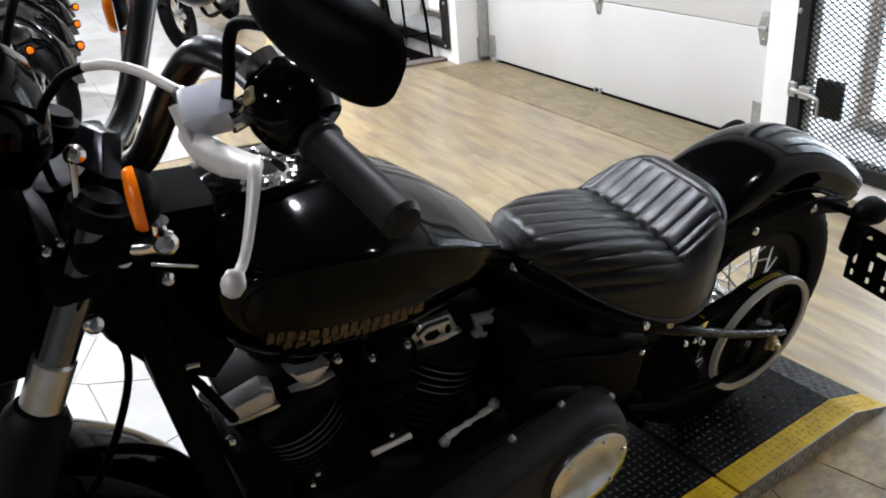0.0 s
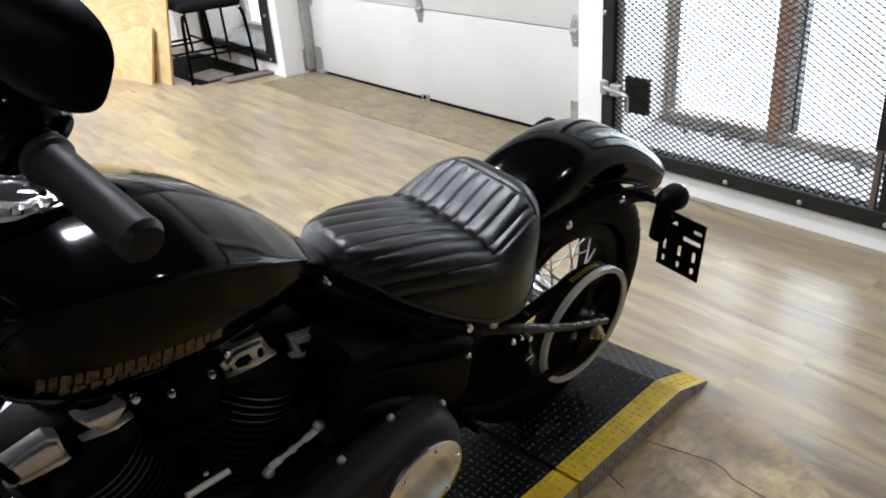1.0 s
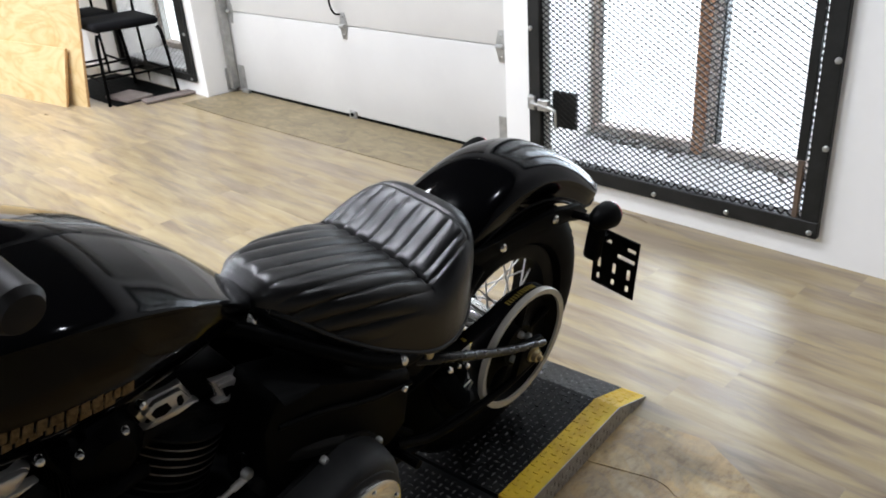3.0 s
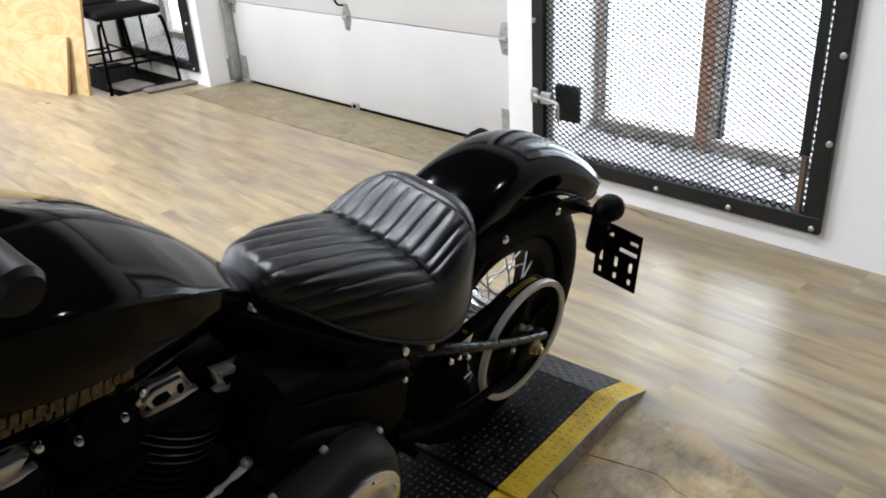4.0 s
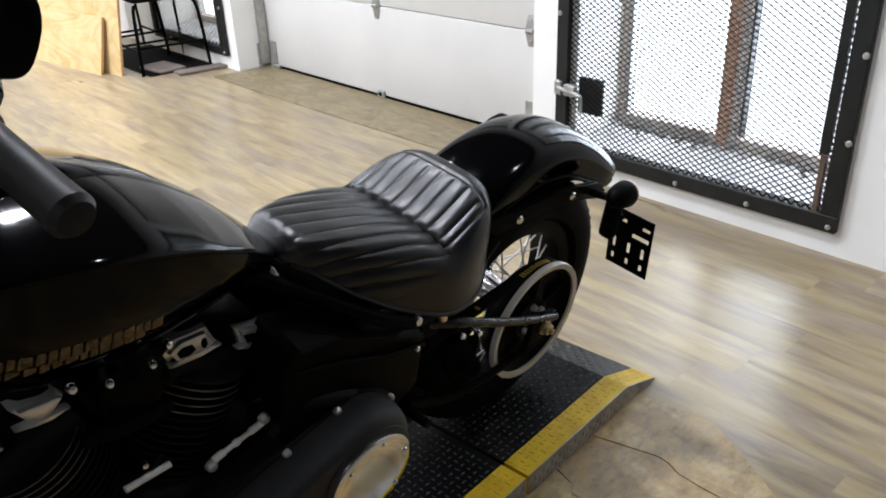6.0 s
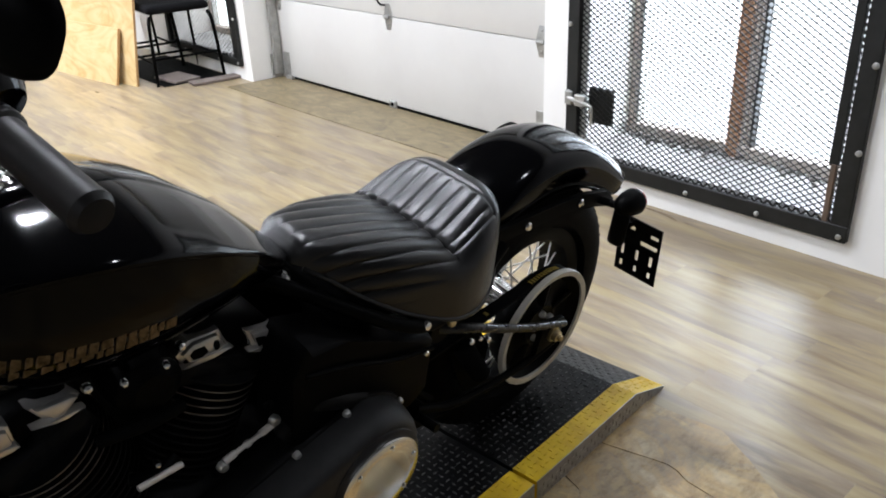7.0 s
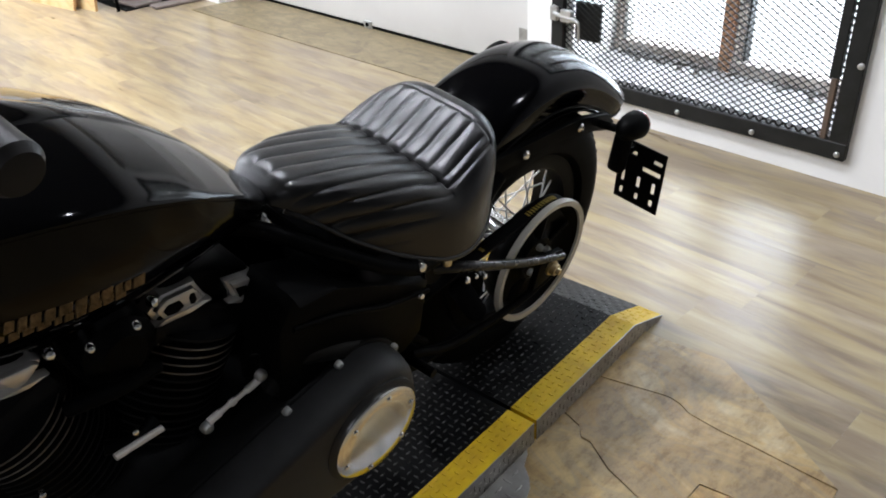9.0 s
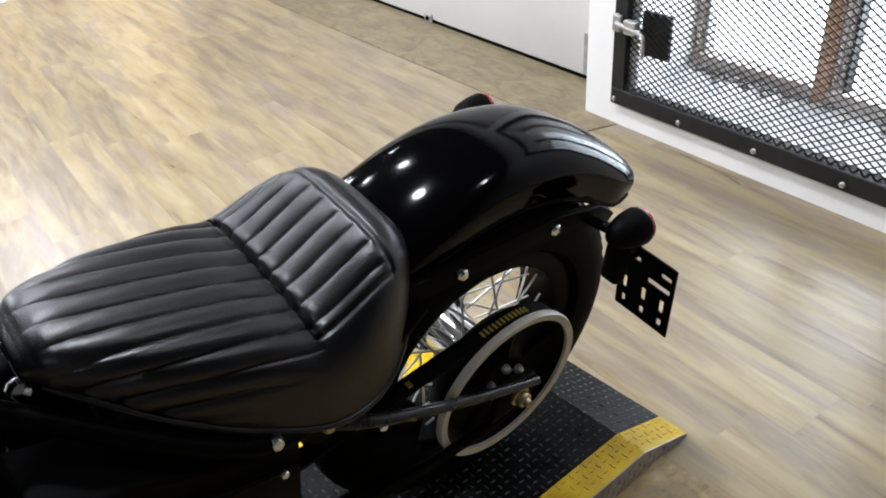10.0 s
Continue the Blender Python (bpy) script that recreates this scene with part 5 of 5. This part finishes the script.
    part("headlamp_lens", lathe([(0.097, 0.0955), (0.06, 0.108), (0.002, 0.112)], hp, (0, -1, 0.02), 32), "glass", hl)
    # handlebar
    lp = [(0.0, -1.262, 1.085), (0.045, -1.26, 1.088), (0.085, -1.238, 1.118), (0.122, -1.217, 1.180), (0.152, -1.201, 1.228), (0.182, -1.188, 1.258), (0.21, -1.176, 1.263), (0.24, -1.159, 1.255), (0.28, -1.140, 1.236), (0.312, -1.131, 1.212)]
    bar = part("handlebar", tube(lp, 0.0155, 14), "satin", b, "satin black handlebar")
    pivot = Vector((0, -1.262, 1.085))
    TURN_BARS = Matrix.Translation(pivot) @ Matrix.Rotation(radians(-20), 4, Vector((0, 0.42, 0.9))) @ Matrix.Translation(-pivot)
    part("handlebar", tube([TURN_BARS @ Vector(q) for q in mirror_x(lp)], 0.0155, 14), "satin", b)
    for s in (1, -1):
        before = set(b.children)
        part("riser", tube([(s * 0.045, -1.285, 1.05), (s * 0.045, -1.262, 1.092)], 0.02, 14, smooth=False), "black", b, "black handlebar riser")
        g0, g1 = Vector((s * 0.322, -1.136, 1.217)), Vector((s * 0.432, -1.123, 1.198))
        gd2 = (g1 - g0).normalized()
        ln = (g1 - g0).length
        prof = [(0.017, -0.010), (0.020, -0.007), (0.020, 0.0), (0.0166, 0.003), (0.0168, ln * 0.5), (0.0172, ln - 0.014), (0.0178, ln - 0.003), (0.014, ln + 0.003), (0.002, ln + 0.004)]
        part("grip", lathe(prof, g0, gd2, 26), "grip", b, "smooth black rubber grip")
        h0 = Vector((s * 0.262, -1.148, 1.246))
        gh = Vector((s * 0.05, 0.019, -0.036)).normalized()
        sw = part("switch_housing", lathe([(0.02, -0.012), (0.032, -0.009), (0.039, 0.002), (0.041, 0.018), (0.039, 0.036), (0.032, 0.047), (0.02, 0.049)], h0, gh, 26), "paint", b, "black switch housing")
        part("switch_cap", box((-0.016, -0.026, -0.006), (0.016, 0.014, 0.016), 0.006, 2, m=axis_frame(h0 + gh * 0.02 + Vector((0, 0.014, 0.032)), gh)), "black", sw)
        part("clamp_collar", lathe([(0.018, -0.020), (0.024, -0.019), (0.024, -0.006), (0.018, -0.005)], h0 - gh * 0.010, gh, 20, True), "chrome", sw)
        part("switch_button", box((-0.006, -0.004, 0), (0.006, 0.012, 0.006), 0.002, 1, m=axis_frame(h0 + gh * 0.02 + Vector((0, -0.034, 0.020)), (0, -0.8, 0.6))), "brass", sw)
        # lever and perch
        pv = Vector((s * 0.245, -1.208, 1.234))
        part("lever_perch", box((-0.021, -0.020, -0.014), (0.021, 0.026, 0.014), 0.006, 2, m=pose(*pv, 12, s * 22, s * -14)), "enamel", b, "lever perch, its reflection put into a grey colour")
        part("perch_clamp", tube([pv + Vector((s * 0.02, 0.012, -0.004)), (s * 0.262, -1.172, 1.236)], 0.013, 12, smooth=False), "chrome", b, "bright perch clamp")
        lv_pts = [(s * 0.240, -1.226, 1.216), (s * 0.275, -1.222, 1.213), (s * 0.315, -1.214, 1.219), (s * 0.350, -1.209, 1.230), (s * 0.368, -1.213, 1.237), (s * 0.385, -1.224, 1.218), (s * 0.405, -1.240, 1.194), (s * 0.418, -1.253, 1.186)]
        lever = part("lever", tube(lv_pts, [0.009, 0.013, 0.013, 0.010, 0.007, 0.0055, 0.0048, 0.0055], 12, flat=0.75), "lever", b, "pale satin alloy hand lever")
        part("lever_rod", tube([(s * 0.245, -1.234, 1.244), (s * 0.268, -1.229, 1.212)], 0.0042, 10, smooth=False), "lever", lever, "slim pale rod beside the lever")
        part("lever_ball", lathe([(0.002, -0.0105), (0.0065, -0.008), (0.0088, -0.002), (0.009, 0.002), (0.0068, 0.0085), (0.002, 0.012)], (s * 0.420, -1.256, 1.184), (0, -0.3, -1), 24), "lever", lever, "", 70)
        part("cable_barrel", tube([(s * 0.236, -1.214, 1.226), (s * 0.205, -1.217, 1.237)], 0.0075, 12, smooth=False), "alloy", b, "bright cable adjuster")
        # mirror: stem and broad rounded shell
        part("mirror_stem", tube([(s * 0.25, -1.195, 1.222), (s * 0.262, -1.190, 1.262), (s * 0.270, -1.187, 1.300), (s * 0.283, -1.182, 1.317), (s * 0.325, -1.172, 1.327)], 0.0055, 12), "black", b, "black mirror stem")
        bm = bmesh.new()
        mf = Matrix.Translation((s * 0.374, -1.157, 1.339)) @ pose(0, 0, 0, 0, s * 17, s * 18) @ pose(0, 0, 0, -12, 0, 0)
        rings = []
        for k in range(8):
            f = k / 7
            sc = math.sqrt(max(0.0, 1 - f ** 2)) if k else 1.0
            ring = []
            for q in range(40):
                a = 2 * math.pi * q / 40
                ca, sa = math.cos(a), math.sin(a)
                x = 0.074 * math.copysign(abs(ca) ** 0.72, ca) * (0.25 + 0.75 * sc)
                z = (0.035 + 0.005 * ca) * math.copysign(abs(sa) ** 0.72, sa) * (0.2 + 0.8 * sc)
                ring.append(mf @ Vector((s * x, 0.008 - 0.030 * f, z)))
            rings.append(ring)
        ring_loft(bm, rings)
        shell = part("mirror", bm, "black", b, "black mirror shell", 50)
        part("mirror_glass", prism([(0.068 * math.copysign(abs(math.cos(a)) ** 0.72, math.cos(a)), (0.0305 + 0.004 * math.cos(a)) * math.copysign(abs(math.sin(a)) ** 0.72, math.sin(a))) for a in (2 * math.pi * q / 32 for q in range(32))], 0.0, 0.002, mf @ Matrix(((s, 0, 0, 0), (0, 0, 1, 0.0085), (0, 1, 0, 0), (0, 0, 0, 1)))), "chrome", shell, "mirror glass")
        # front turn signal: tall amber lens on a black back
        sg = Vector((0.168, -1.266, 1.122)) if s > 0 else TURN_BARS.inverted() @ Vector((-0.20, -1.184, 1.186))
        back = part("turn_signal", lathe([(0.008, -0.020), (0.020, -0.017), (0.027, -0.010), (0.030, -0.004)], sg, (-0.12 * s, -1, 0.0), 28), "black", b, "black turn signal housing with amber lens")
        part("amber_lens", lathe([(0.0325, -0.003), (0.0325, 0.003), (0.029, 0.008), (0.002, 0.010)], sg, (-0.12 * s, -1, 0.0), 28), "amber", back, "amber lens", 70)
        part("signal_stalk", tube([(s * 0.13, -1.29, 1.05), (s * 0.16, -1.255, 1.06), sg + Vector((0, 0.015, -0.03))], 0.010, 12), "chrome", b)
        part("signal_clamp", bolt((s * 0.178, -1.250, 1.072), (s * 1, -0.3, 0.4), 0.013, 0.012), "chrome", b)
        if s < 0:
            for o in set(b.children) - before:
                o.matrix_basis = TURN_BARS @ o.matrix_basis
    part("bar_bracket", prism([(-0.032, -0.016), (0.032, -0.016), (0.018, 0.028), (-0.018, 0.028)], 0, 0.024, Matrix.Translation((0.07, -1.272, 1.125)) @ pose(0, 0, 0, 62, 0, 25), 0.006), "greymetal", b, "faceted grey riser bracket")
    # bright fittings on the clamp and brake line
    part("line_fitting", tube([(0.12, -1.308, 1.150), (0.12, -1.317, 1.079)], 0.0038, 12, smooth=False), "chrome", b, "chrome line fitting")
    part("line_fitting", tube([(0.12, -1.260, 1.011), (0.12, -1.211, 0.989)], 0.0024, 12, smooth=False), "chrome", b)
    for p, r in (((0.12, -1.312, 1.04), 0.011), ((0.12, -1.287, 1.029), 0.012), ((0.12, -1.354, 1.062), 0.006), ((0.12, -1.339, 1.067), 0.005), ((0.12, -1.304, 1.158), 0.010), ((0.12, -1.247, 0.986), 0.009)):
        part("clamp_bolt", lathe([(r, -0.006), (r, 0.003), (r * 0.8, 0.007), (r * 0.4, 0.009), (0.001, 0.0095)], p, (1, 0.2, 0.4), 20), "chrome", b)
    # clutch cable over the bars and brake lines down the fork
    part("clutch_cable", tube([(0.207, -1.215, 1.236), (0.188, -1.227, 1.242), (0.168, -1.241, 1.248), (0.147, -1.260, 1.250), (0.126, -1.277, 1.244)], 0.0048, 14, steps=10), "lever", b, "pale sheathed end of the clutch cable")
    part("clutch_cable", tube([(0.126, -1.277, 1.244), (0.106, -1.291, 1.232), (0.092, -1.300, 1.219), (0.055, -1.318, 1.175), (0.03, -1.325, 1.10), (0.04, -1.30, 0.98), (0.07, -1.25, 0.8), (0.09, -1.18, 0.5)], 0.0048, 14, steps=10), "rubber", b, "black sheathed clutch cable")
    part("brake_hose", tube([(-0.2, -1.23, 1.25), (-0.12, -1.30, 1.2), (-0.05, -1.36, 1.05), (0.02, -1.34, 0.9), (0.05, -1.30, 0.82), (0.08, -1.34, 0.72), (0.09, -1.42, 0.6)], 0.005, 12), "rubber", b, "black brake hose")
    part("brake_hose", tube([(0.06, -1.30, 0.95), (0.03, -1.29, 0.84), (0.05, -1.22, 0.72), (0.08, -1.15, 0.55)], 0.007, 12), "rubber", b)
    for o in set(b.children) - carried:
        low = o.name.split(".")[0] in ("fork_leg", "front_wheel", "front_fender", "lower_triple_clamp", "brake_hose")
        o.matrix_basis = Matrix.Translation((-0.010, 0.030, 0.0) if low else (-0.0165, 0.032, -0.031)) @ o.matrix_basis
    return b


build_bike()

# ---- other motorcycles parked farther off ----


def parked_bike(m, tank_mat, label):
    b = thing("motorcycle", m, label, "motorcycle", "parked motorcycles")
    for cy, nm in ((0.0, "rear_wheel"), (-1.5, "front_wheel")):
        rim = part(nm, lathe([(0.17, -0.03), (0.21, -0.045), (0.22, 0), (0.21, 0.045), (0.17, 0.03)], (0, cy, 0.31), (1, 0, 0), 32, True), "black", b, "black spoked wheel")
        prof = [(0.255 + 0.055 * math.cos(a), 0.06 * math.sin(a)) for a in (2 * math.pi * k / 14 for k in range(14))]
        part("tyre", lathe(prof, (0, cy, 0.31), (1, 0, 0), 40, True), "rubber", rim)
        part("hub", lathe([(0.02, -0.07), (0.05, -0.06), (0.04, 0), (0.05, 0.06), (0.02, 0.07)], (0, cy, 0.31), (1, 0, 0), 16), "alloy", rim, "bright hub")
        for k in range(9):
            a = 2 * math.pi * k / 9
            part("spoke", tube([(0, cy + 0.04 * math.cos(a), 0.31 + 0.04 * math.sin(a)), (0, cy + 0.19 * math.cos(a), 0.31 + 0.19 * math.sin(a))], 0.008, 6, smooth=False), "alloy", rim)
    for s in (1, -1):
        part("fork_leg", tube([(s * 0.09, -1.5, 0.31), (s * 0.09, -1.18, 0.98)], 0.026, 10, smooth=False), "black", b)
        part("shock", tube([(s * 0.12, -0.02, 0.33), (s * 0.11, -0.2, 0.66)], 0.03, 12, smooth=False), "black", b)
        part("handlebar", tube([(0, -1.12, 1.02), (s * 0.15, -1.1, 1.08), (s * 0.36, -1.0, 1.06)], 0.014, 8), "black", b)
        sig = part("turn_signal", lathe([(0.005, -0.04), (0.03, -0.02), (0.034, 0.0)], (s * 0.2, -1.22, 0.93), (0, -1, 0), 16), "black", b)
        part("amber_lens", lathe([(0.033, 0.001), (0.03, 0.014), (0.003, 0.022)], (s * 0.2, -1.22, 0.93), (0, -1, 0), 16), "amber", sig)
        rear = part("turn_signal", lathe([(0.005, -0.04), (0.026, -0.02), (0.03, 0.0)], (s * 0.15, 0.20, 0.60), (0, 1, 0), 16), "black", b)
        part("amber_lens", lathe([(0.020, 0.001), (0.018, 0.010), (0.003, 0.014)], (s * 0.15, 0.20, 0.60), (0, 1, 0), 16), "amber", rear)
        part("signal_stalk", tube([(s * 0.06, 0.18, 0.61), (s * 0.13, 0.18, 0.60)], 0.008, 12, smooth=False), "black", b)
        part("mirror", box((s * 0.36 - 0.06, -1.04, 1.16), (s * 0.36 + 0.06, -1.015, 1.23), 0.02, 2), "black", b)
    part("fuel_tank", tube([(0, -1.08, 0.80), (0, -0.95, 0.84), (0, -0.75, 0.80), (0, -0.6, 0.74)], [0.06, 0.15, 0.14, 0.05], 20, flat=0.75), tank_mat, b, "painted fuel tank")
    part("seat", tube([(0, -0.62, 0.74), (0, -0.4, 0.72), (0, -0.1, 0.78)], [0.08, 0.14, 0.10], 16, flat=0.4), "leather", b)
    part("rear_fender", tube([(0, -0.3, 0.66), (0, -0.05, 0.70), (0, 0.25, 0.60), (0, 0.36, 0.44)], 0.10, 14, flat=0.3), "paint", b)
    part("front_fender", tube([(0, -1.80, 0.45), (0, -1.62, 0.62), (0, -1.40, 0.64), (0, -1.22, 0.5)], 0.08, 14, flat=0.25), "paint", b)
    part("engine", box((-0.16, -1.0, 0.2), (0.16, -0.5, 0.5), 0.05, 2), "alloy", b, "bright engine block")
    for y in (-0.9, -0.68):
        prof = [(0.06, 0)]
        for k in range(8):
            prof += [(0.07, 0.01 + k * 0.022), (0.10, 0.013 + k * 0.022), (0.10, 0.02 + k * 0.022), (0.07, 0.023 + k * 0.022)]
        part("cylinder", lathe(prof, (0, y, 0.48), (0, (y + 0.79) * 1.2, 1), 20), "black", b)
    part("headlamp", lathe([(0.01, -0.09), (0.07, -0.06), (0.10, 0.0), (0.10, 0.03), (0.002, 0.05)], (0, -1.30, 0.92), (0, -1, 0), 24), "black", b)
    part("exhaust", tube([(0.14, -1.0, 0.4), (0.18, -0.8, 0.22), (0.19, -0.1, 0.24), (0.2, 0.2, 0.28)], [0.025, 0.03, 0.045, 0.045], 12), "black", b, "black exhaust")
    part("frame_tube", tube([(0, -1.1, 0.95), (0.05, -1.05, 0.4), (0.08, -0.9, 0.18), (0.08, -0.3, 0.2), (0.0, 0.0, 0.31)], 0.02, 8), "black", b)
    return b


for i, (x, y, paint_, label_) in enumerate(((-4.98, 0.18, "paint", "black motorcycle in the parked row with its tail to the aisle"),
                                            (-5.86, 0.25, "redpaint", "red motorcycle in the parked row, tail to the aisle"),
                                            (-6.76, 0.33, "paint", "black motorcycle in the middle of the parked row"),
                                            (-7.71, 0.40, "paint", "black motorcycle at the end of the parked row"))):
    parked_bike(pose(x, y, 0, 0, -8, -62), paint_, label_)
parked_bike(pose(-8.6, 2.25, 0, 0, -8, 60), "paint", "black motorcycle parked at the far end")

# ---- floor pieces ----
# wood-look planks in rows along x, staggered
PW, PLEN = 0.178, 1.22
rngp = random.Random(11)
bm = box((0.0001, 0.0001, -0.007), (PLEN - 0.0001, PW - 0.0001, 0.0))
plank_me = finish(bm, 0)
plank_me.materials.append(M["plank"])
fl = new("plank_floor")
tagged(fl, "pale wood-look plank flooring with grey streaks", "flooring", kind="structure")
row = 0
y = WY - PW
rest = bmesh.new()
while y > YB:
    x = XL - rngp.random() * PLEN
    while x < XR:
        a, c = max(x, XL), min(x + PLEN, XR)
        if c - a > 0.02:
            near = -7.2 < a and c < 2.6 and y > 0.35
            if near:
                ob = new("plank", plank_me)
                ob.parent = fl
                ob.location = (a, y, 0)
                ob.scale = ((c - a) / PLEN, 1, 1)
            else:
                box((a + 0.001, y + 0.001, -0.007), (c - 0.001, y + PW - 0.001, 0), bm=rest)
        x += PLEN
    y -= PW
    row += 1
ob = part("plank", rest, "plank", fl, smooth=0)
ob["kind"] = "stuff"

# unseen grey floor added behind the walk, so the tank flank reflects grey
M["concrete"] = worn("unseen_grey_floor", (0.20, 0.205, 0.21), (0.15, 0.152, 0.155), 4, (0.5, 0.7), bump_scale=60)
solid("floor_east", box((0.30, YB, -0.0075), (XR, WY, 0.003)), "concrete", "unseen grey floor added for tank reflections", "floor", kind="structure", smooth=0)

# stone-look slabs laid over the planks where the platform stands
region_edge = [(-2.9, 0.6), (-2.0, 0.85), (-1.35, 1.35), (-0.95, 1.78), (-0.79, 1.80), (-0.62, 1.829), (-0.51, 1.772), (-0.402, 1.704), (-0.331, 1.663), (-0.243, 1.611), (-0.235, 1.5)]


def clip_half(poly, p, n):
    out = []
    for i, a in enumerate(poly):
        c = poly[(i + 1) % len(poly)]
        da, dc = (a - p).dot(n), (c - p).dot(n)
        if da <= 0:
            out.append(a)
        if da * dc < 0:
            out.append(a + (c - a) * (da / (da - dc)))
    return out


def edge_y(x):
    return interp(x, [p[0] for p in region_edge], [p[1] for p in region_edge])


rngs = random.Random(4)
seeds = []
gx = -3.2
while gx < 0.3:
    gy = -2.6
    while gy < 1.9:
        p = Vector((gx + rngs.uniform(-0.13, 0.13), gy + rngs.uniform(-0.13, 0.13)))
        if p.y < edge_y(p.x) + 0.1:
            seeds.append(p)
        gy += 0.36
    gx += 0.42
sl = new("stone_floor")
tagged(sl, "irregular tan flagstone-look flooring round the platform", "flooring", kind="structure")
HAND = [Vector((-0.95, 1.14)), Vector((-0.20, 1.86))]


def slab(poly, z0=0.0005, z1=0.0055):
    """A slab with slightly uneven sides."""
    jag = []
    for a, c in zip(poly, poly[1:] + poly[:1]):
        d = c - a
        nn = Vector((d.y, -d.x)).normalized()
        cuts = max(1, int(d.length / 0.06))
        for k in range(cuts):
            q = a + d * (k / cuts)
            wob = 0.0 if k == 0 else 0.006 * noise.noise(Vector((q.x * 17, q.y * 17, 0.3)))
            jag.append(q - nn * abs(wob) * 0.4)
    # slabs west of the platform: stronger light put in as the paler tile colour
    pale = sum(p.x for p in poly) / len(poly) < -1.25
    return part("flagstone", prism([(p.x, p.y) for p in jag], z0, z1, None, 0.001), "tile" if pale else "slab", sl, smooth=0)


for i, s in enumerate(seeds):
    if s.x < -2.95:
        continue
    poly = [Vector((s.x + dx, s.y + dy)) for dx, dy in ((-0.6, -0.6), (0.6, -0.6), (0.6, 0.6), (-0.6, 0.6))]
    for q in seeds:
        if q is s or (q - s).length > 1.3:
            continue
        poly = clip_half(poly, (s + q) / 2 - (q - s).normalized() * 0.0016, (q - s).normalized())
        if len(poly) < 3:
            break
    for (x0, y0), (x1, y1) in zip(region_edge, region_edge[1:]):
        if len(poly) >= 3 and x0 - 0.15 <= s.x <= x1 + 0.15:
            poly = clip_half(poly, Vector((x0, y0)), Vector((-(y1 - y0), x1 - x0)).normalized())
    for pt, nn in (((-2.9, 0), (-1, 0)), ((-0.235, 0), (1, 0))):
        if len(poly) >= 3:
            poly = clip_half(poly, Vector(pt), Vector(nn))
    if len(poly) < 3:
        continue
    mid = sum(poly, Vector((0, 0))) / len(poly)
    if HAND[0].x < mid.x < HAND[1].x and mid.y > HAND[0].y - 0.02:
        continue
    if HAND[0].x - 0.35 < mid.x < HAND[1].x + 0.3 and mid.y < HAND[0].y + 0.2 and max(p.y for p in poly) > HAND[0].y and HAND[0].x < mid.x < HAND[1].x:
        poly = clip_half(poly, Vector((0, HAND[0].y)), Vector((0, 1)))
    if len(poly) >= 3 and mid.x <= HAND[0].x and max(p.y for p in poly) > HAND[0].y and max(p.x for p in poly) > HAND[0].x:
        poly = clip_half(poly, Vector((HAND[0].x - 0.002, 0)), Vector((1, 0)))
    if len(poly) >= 3 and mid.x >= HAND[1].x and min(p.x for p in poly) < HAND[1].x and max(p.y for p in poly) > HAND[0].y:
        poly = clip_half(poly, Vector((HAND[1].x + 0.002, 0)), Vector((-1, 0)))
    if len(poly) >= 3:
        slab(poly)
# the large slabs beside the platform's tail, split along wandering joints
for shape in ([(-0.95, 1.79), (-0.79, 1.80), (-0.62, 1.829), (-0.51, 1.772), (-0.402, 1.704), (-0.331, 1.663), (-0.245, 1.6135), (-0.322, 1.611), (-0.42, 1.608), (-0.507, 1.603), (-0.582, 1.605), (-0.611, 1.620), (-0.643, 1.624), (-0.672, 1.615), (-0.80, 1.575), (-0.95, 1.60)],
              [(-0.672, 1.6115), (-0.643, 1.6205), (-0.611, 1.6165), (-0.582, 1.6015), (-0.507, 1.5995), (-0.42, 1.6045), (-0.322, 1.6075), (-0.245, 1.6095), (-0.237, 1.543), (-0.235, 1.47), (-0.30, 1.462), (-0.40, 1.448), (-0.454, 1.437), (-0.4515, 1.3705), (-0.452, 1.318), (-0.487, 1.313), (-0.536, 1.324), (-0.613, 1.342), (-0.690, 1.381), (-0.714, 1.378), (-0.74, 1.405), (-0.95, 1.45), (-0.95, 1.596), (-0.80, 1.571)],
              [(-0.74, 1.4005), (-0.714, 1.3735), (-0.692, 1.3765), (-0.613, 1.3375), (-0.536, 1.3195), (-0.485, 1.3085), (-0.456, 1.311), (-0.445, 1.145), (-0.95, 1.145), (-0.95, 1.446)],
              [(-0.452, 1.311), (-0.4485, 1.3185), (-0.448, 1.3705), (-0.4505, 1.4335), (-0.40, 1.4445), (-0.30, 1.4585), (-0.235, 1.4665), (-0.235, 1.145), (-0.441, 1.145)]):
    slab([Vector(q) for q in reversed(shape)])

# pale square tiles on the western side of the showroom
TS = 0.45
tf_ = new("tile_floor")
tagged(tf_, "pale cream square floor tiles with thin grey joints", "flooring", kind="structure")
tile_me = finish(box((0.0015, 0.0015, 0.0005), (TS - 0.0015, TS - 0.0015, 0.0055), 0.001), 0)
tile_me.materials.append(M["tile"])
far_tiles = bmesh.new()
for i in range(23):
    for j in range(-2, 13):
        if (j < 1 and i < 3) or (j < 0 and i < 7) or (j < -1 and i < 10):
            continue
        x, y = -2.905 - (i + 1) * TS, 1.05 - (j + 1) * TS
        if j < 7 and i < 14:
            ob = new("tile", tile_me)
            ob.parent = tf_
            ob.location = (x, y, 0)
        else:
            box((x + 0.0015, y + 0.0015, 0.0005), (x + TS - 0.0015, y + TS - 0.0015, 0.0055), bm=far_tiles)
part("tile", far_tiles, "tile", tf_, smooth=0)["kind"] = "stuff"
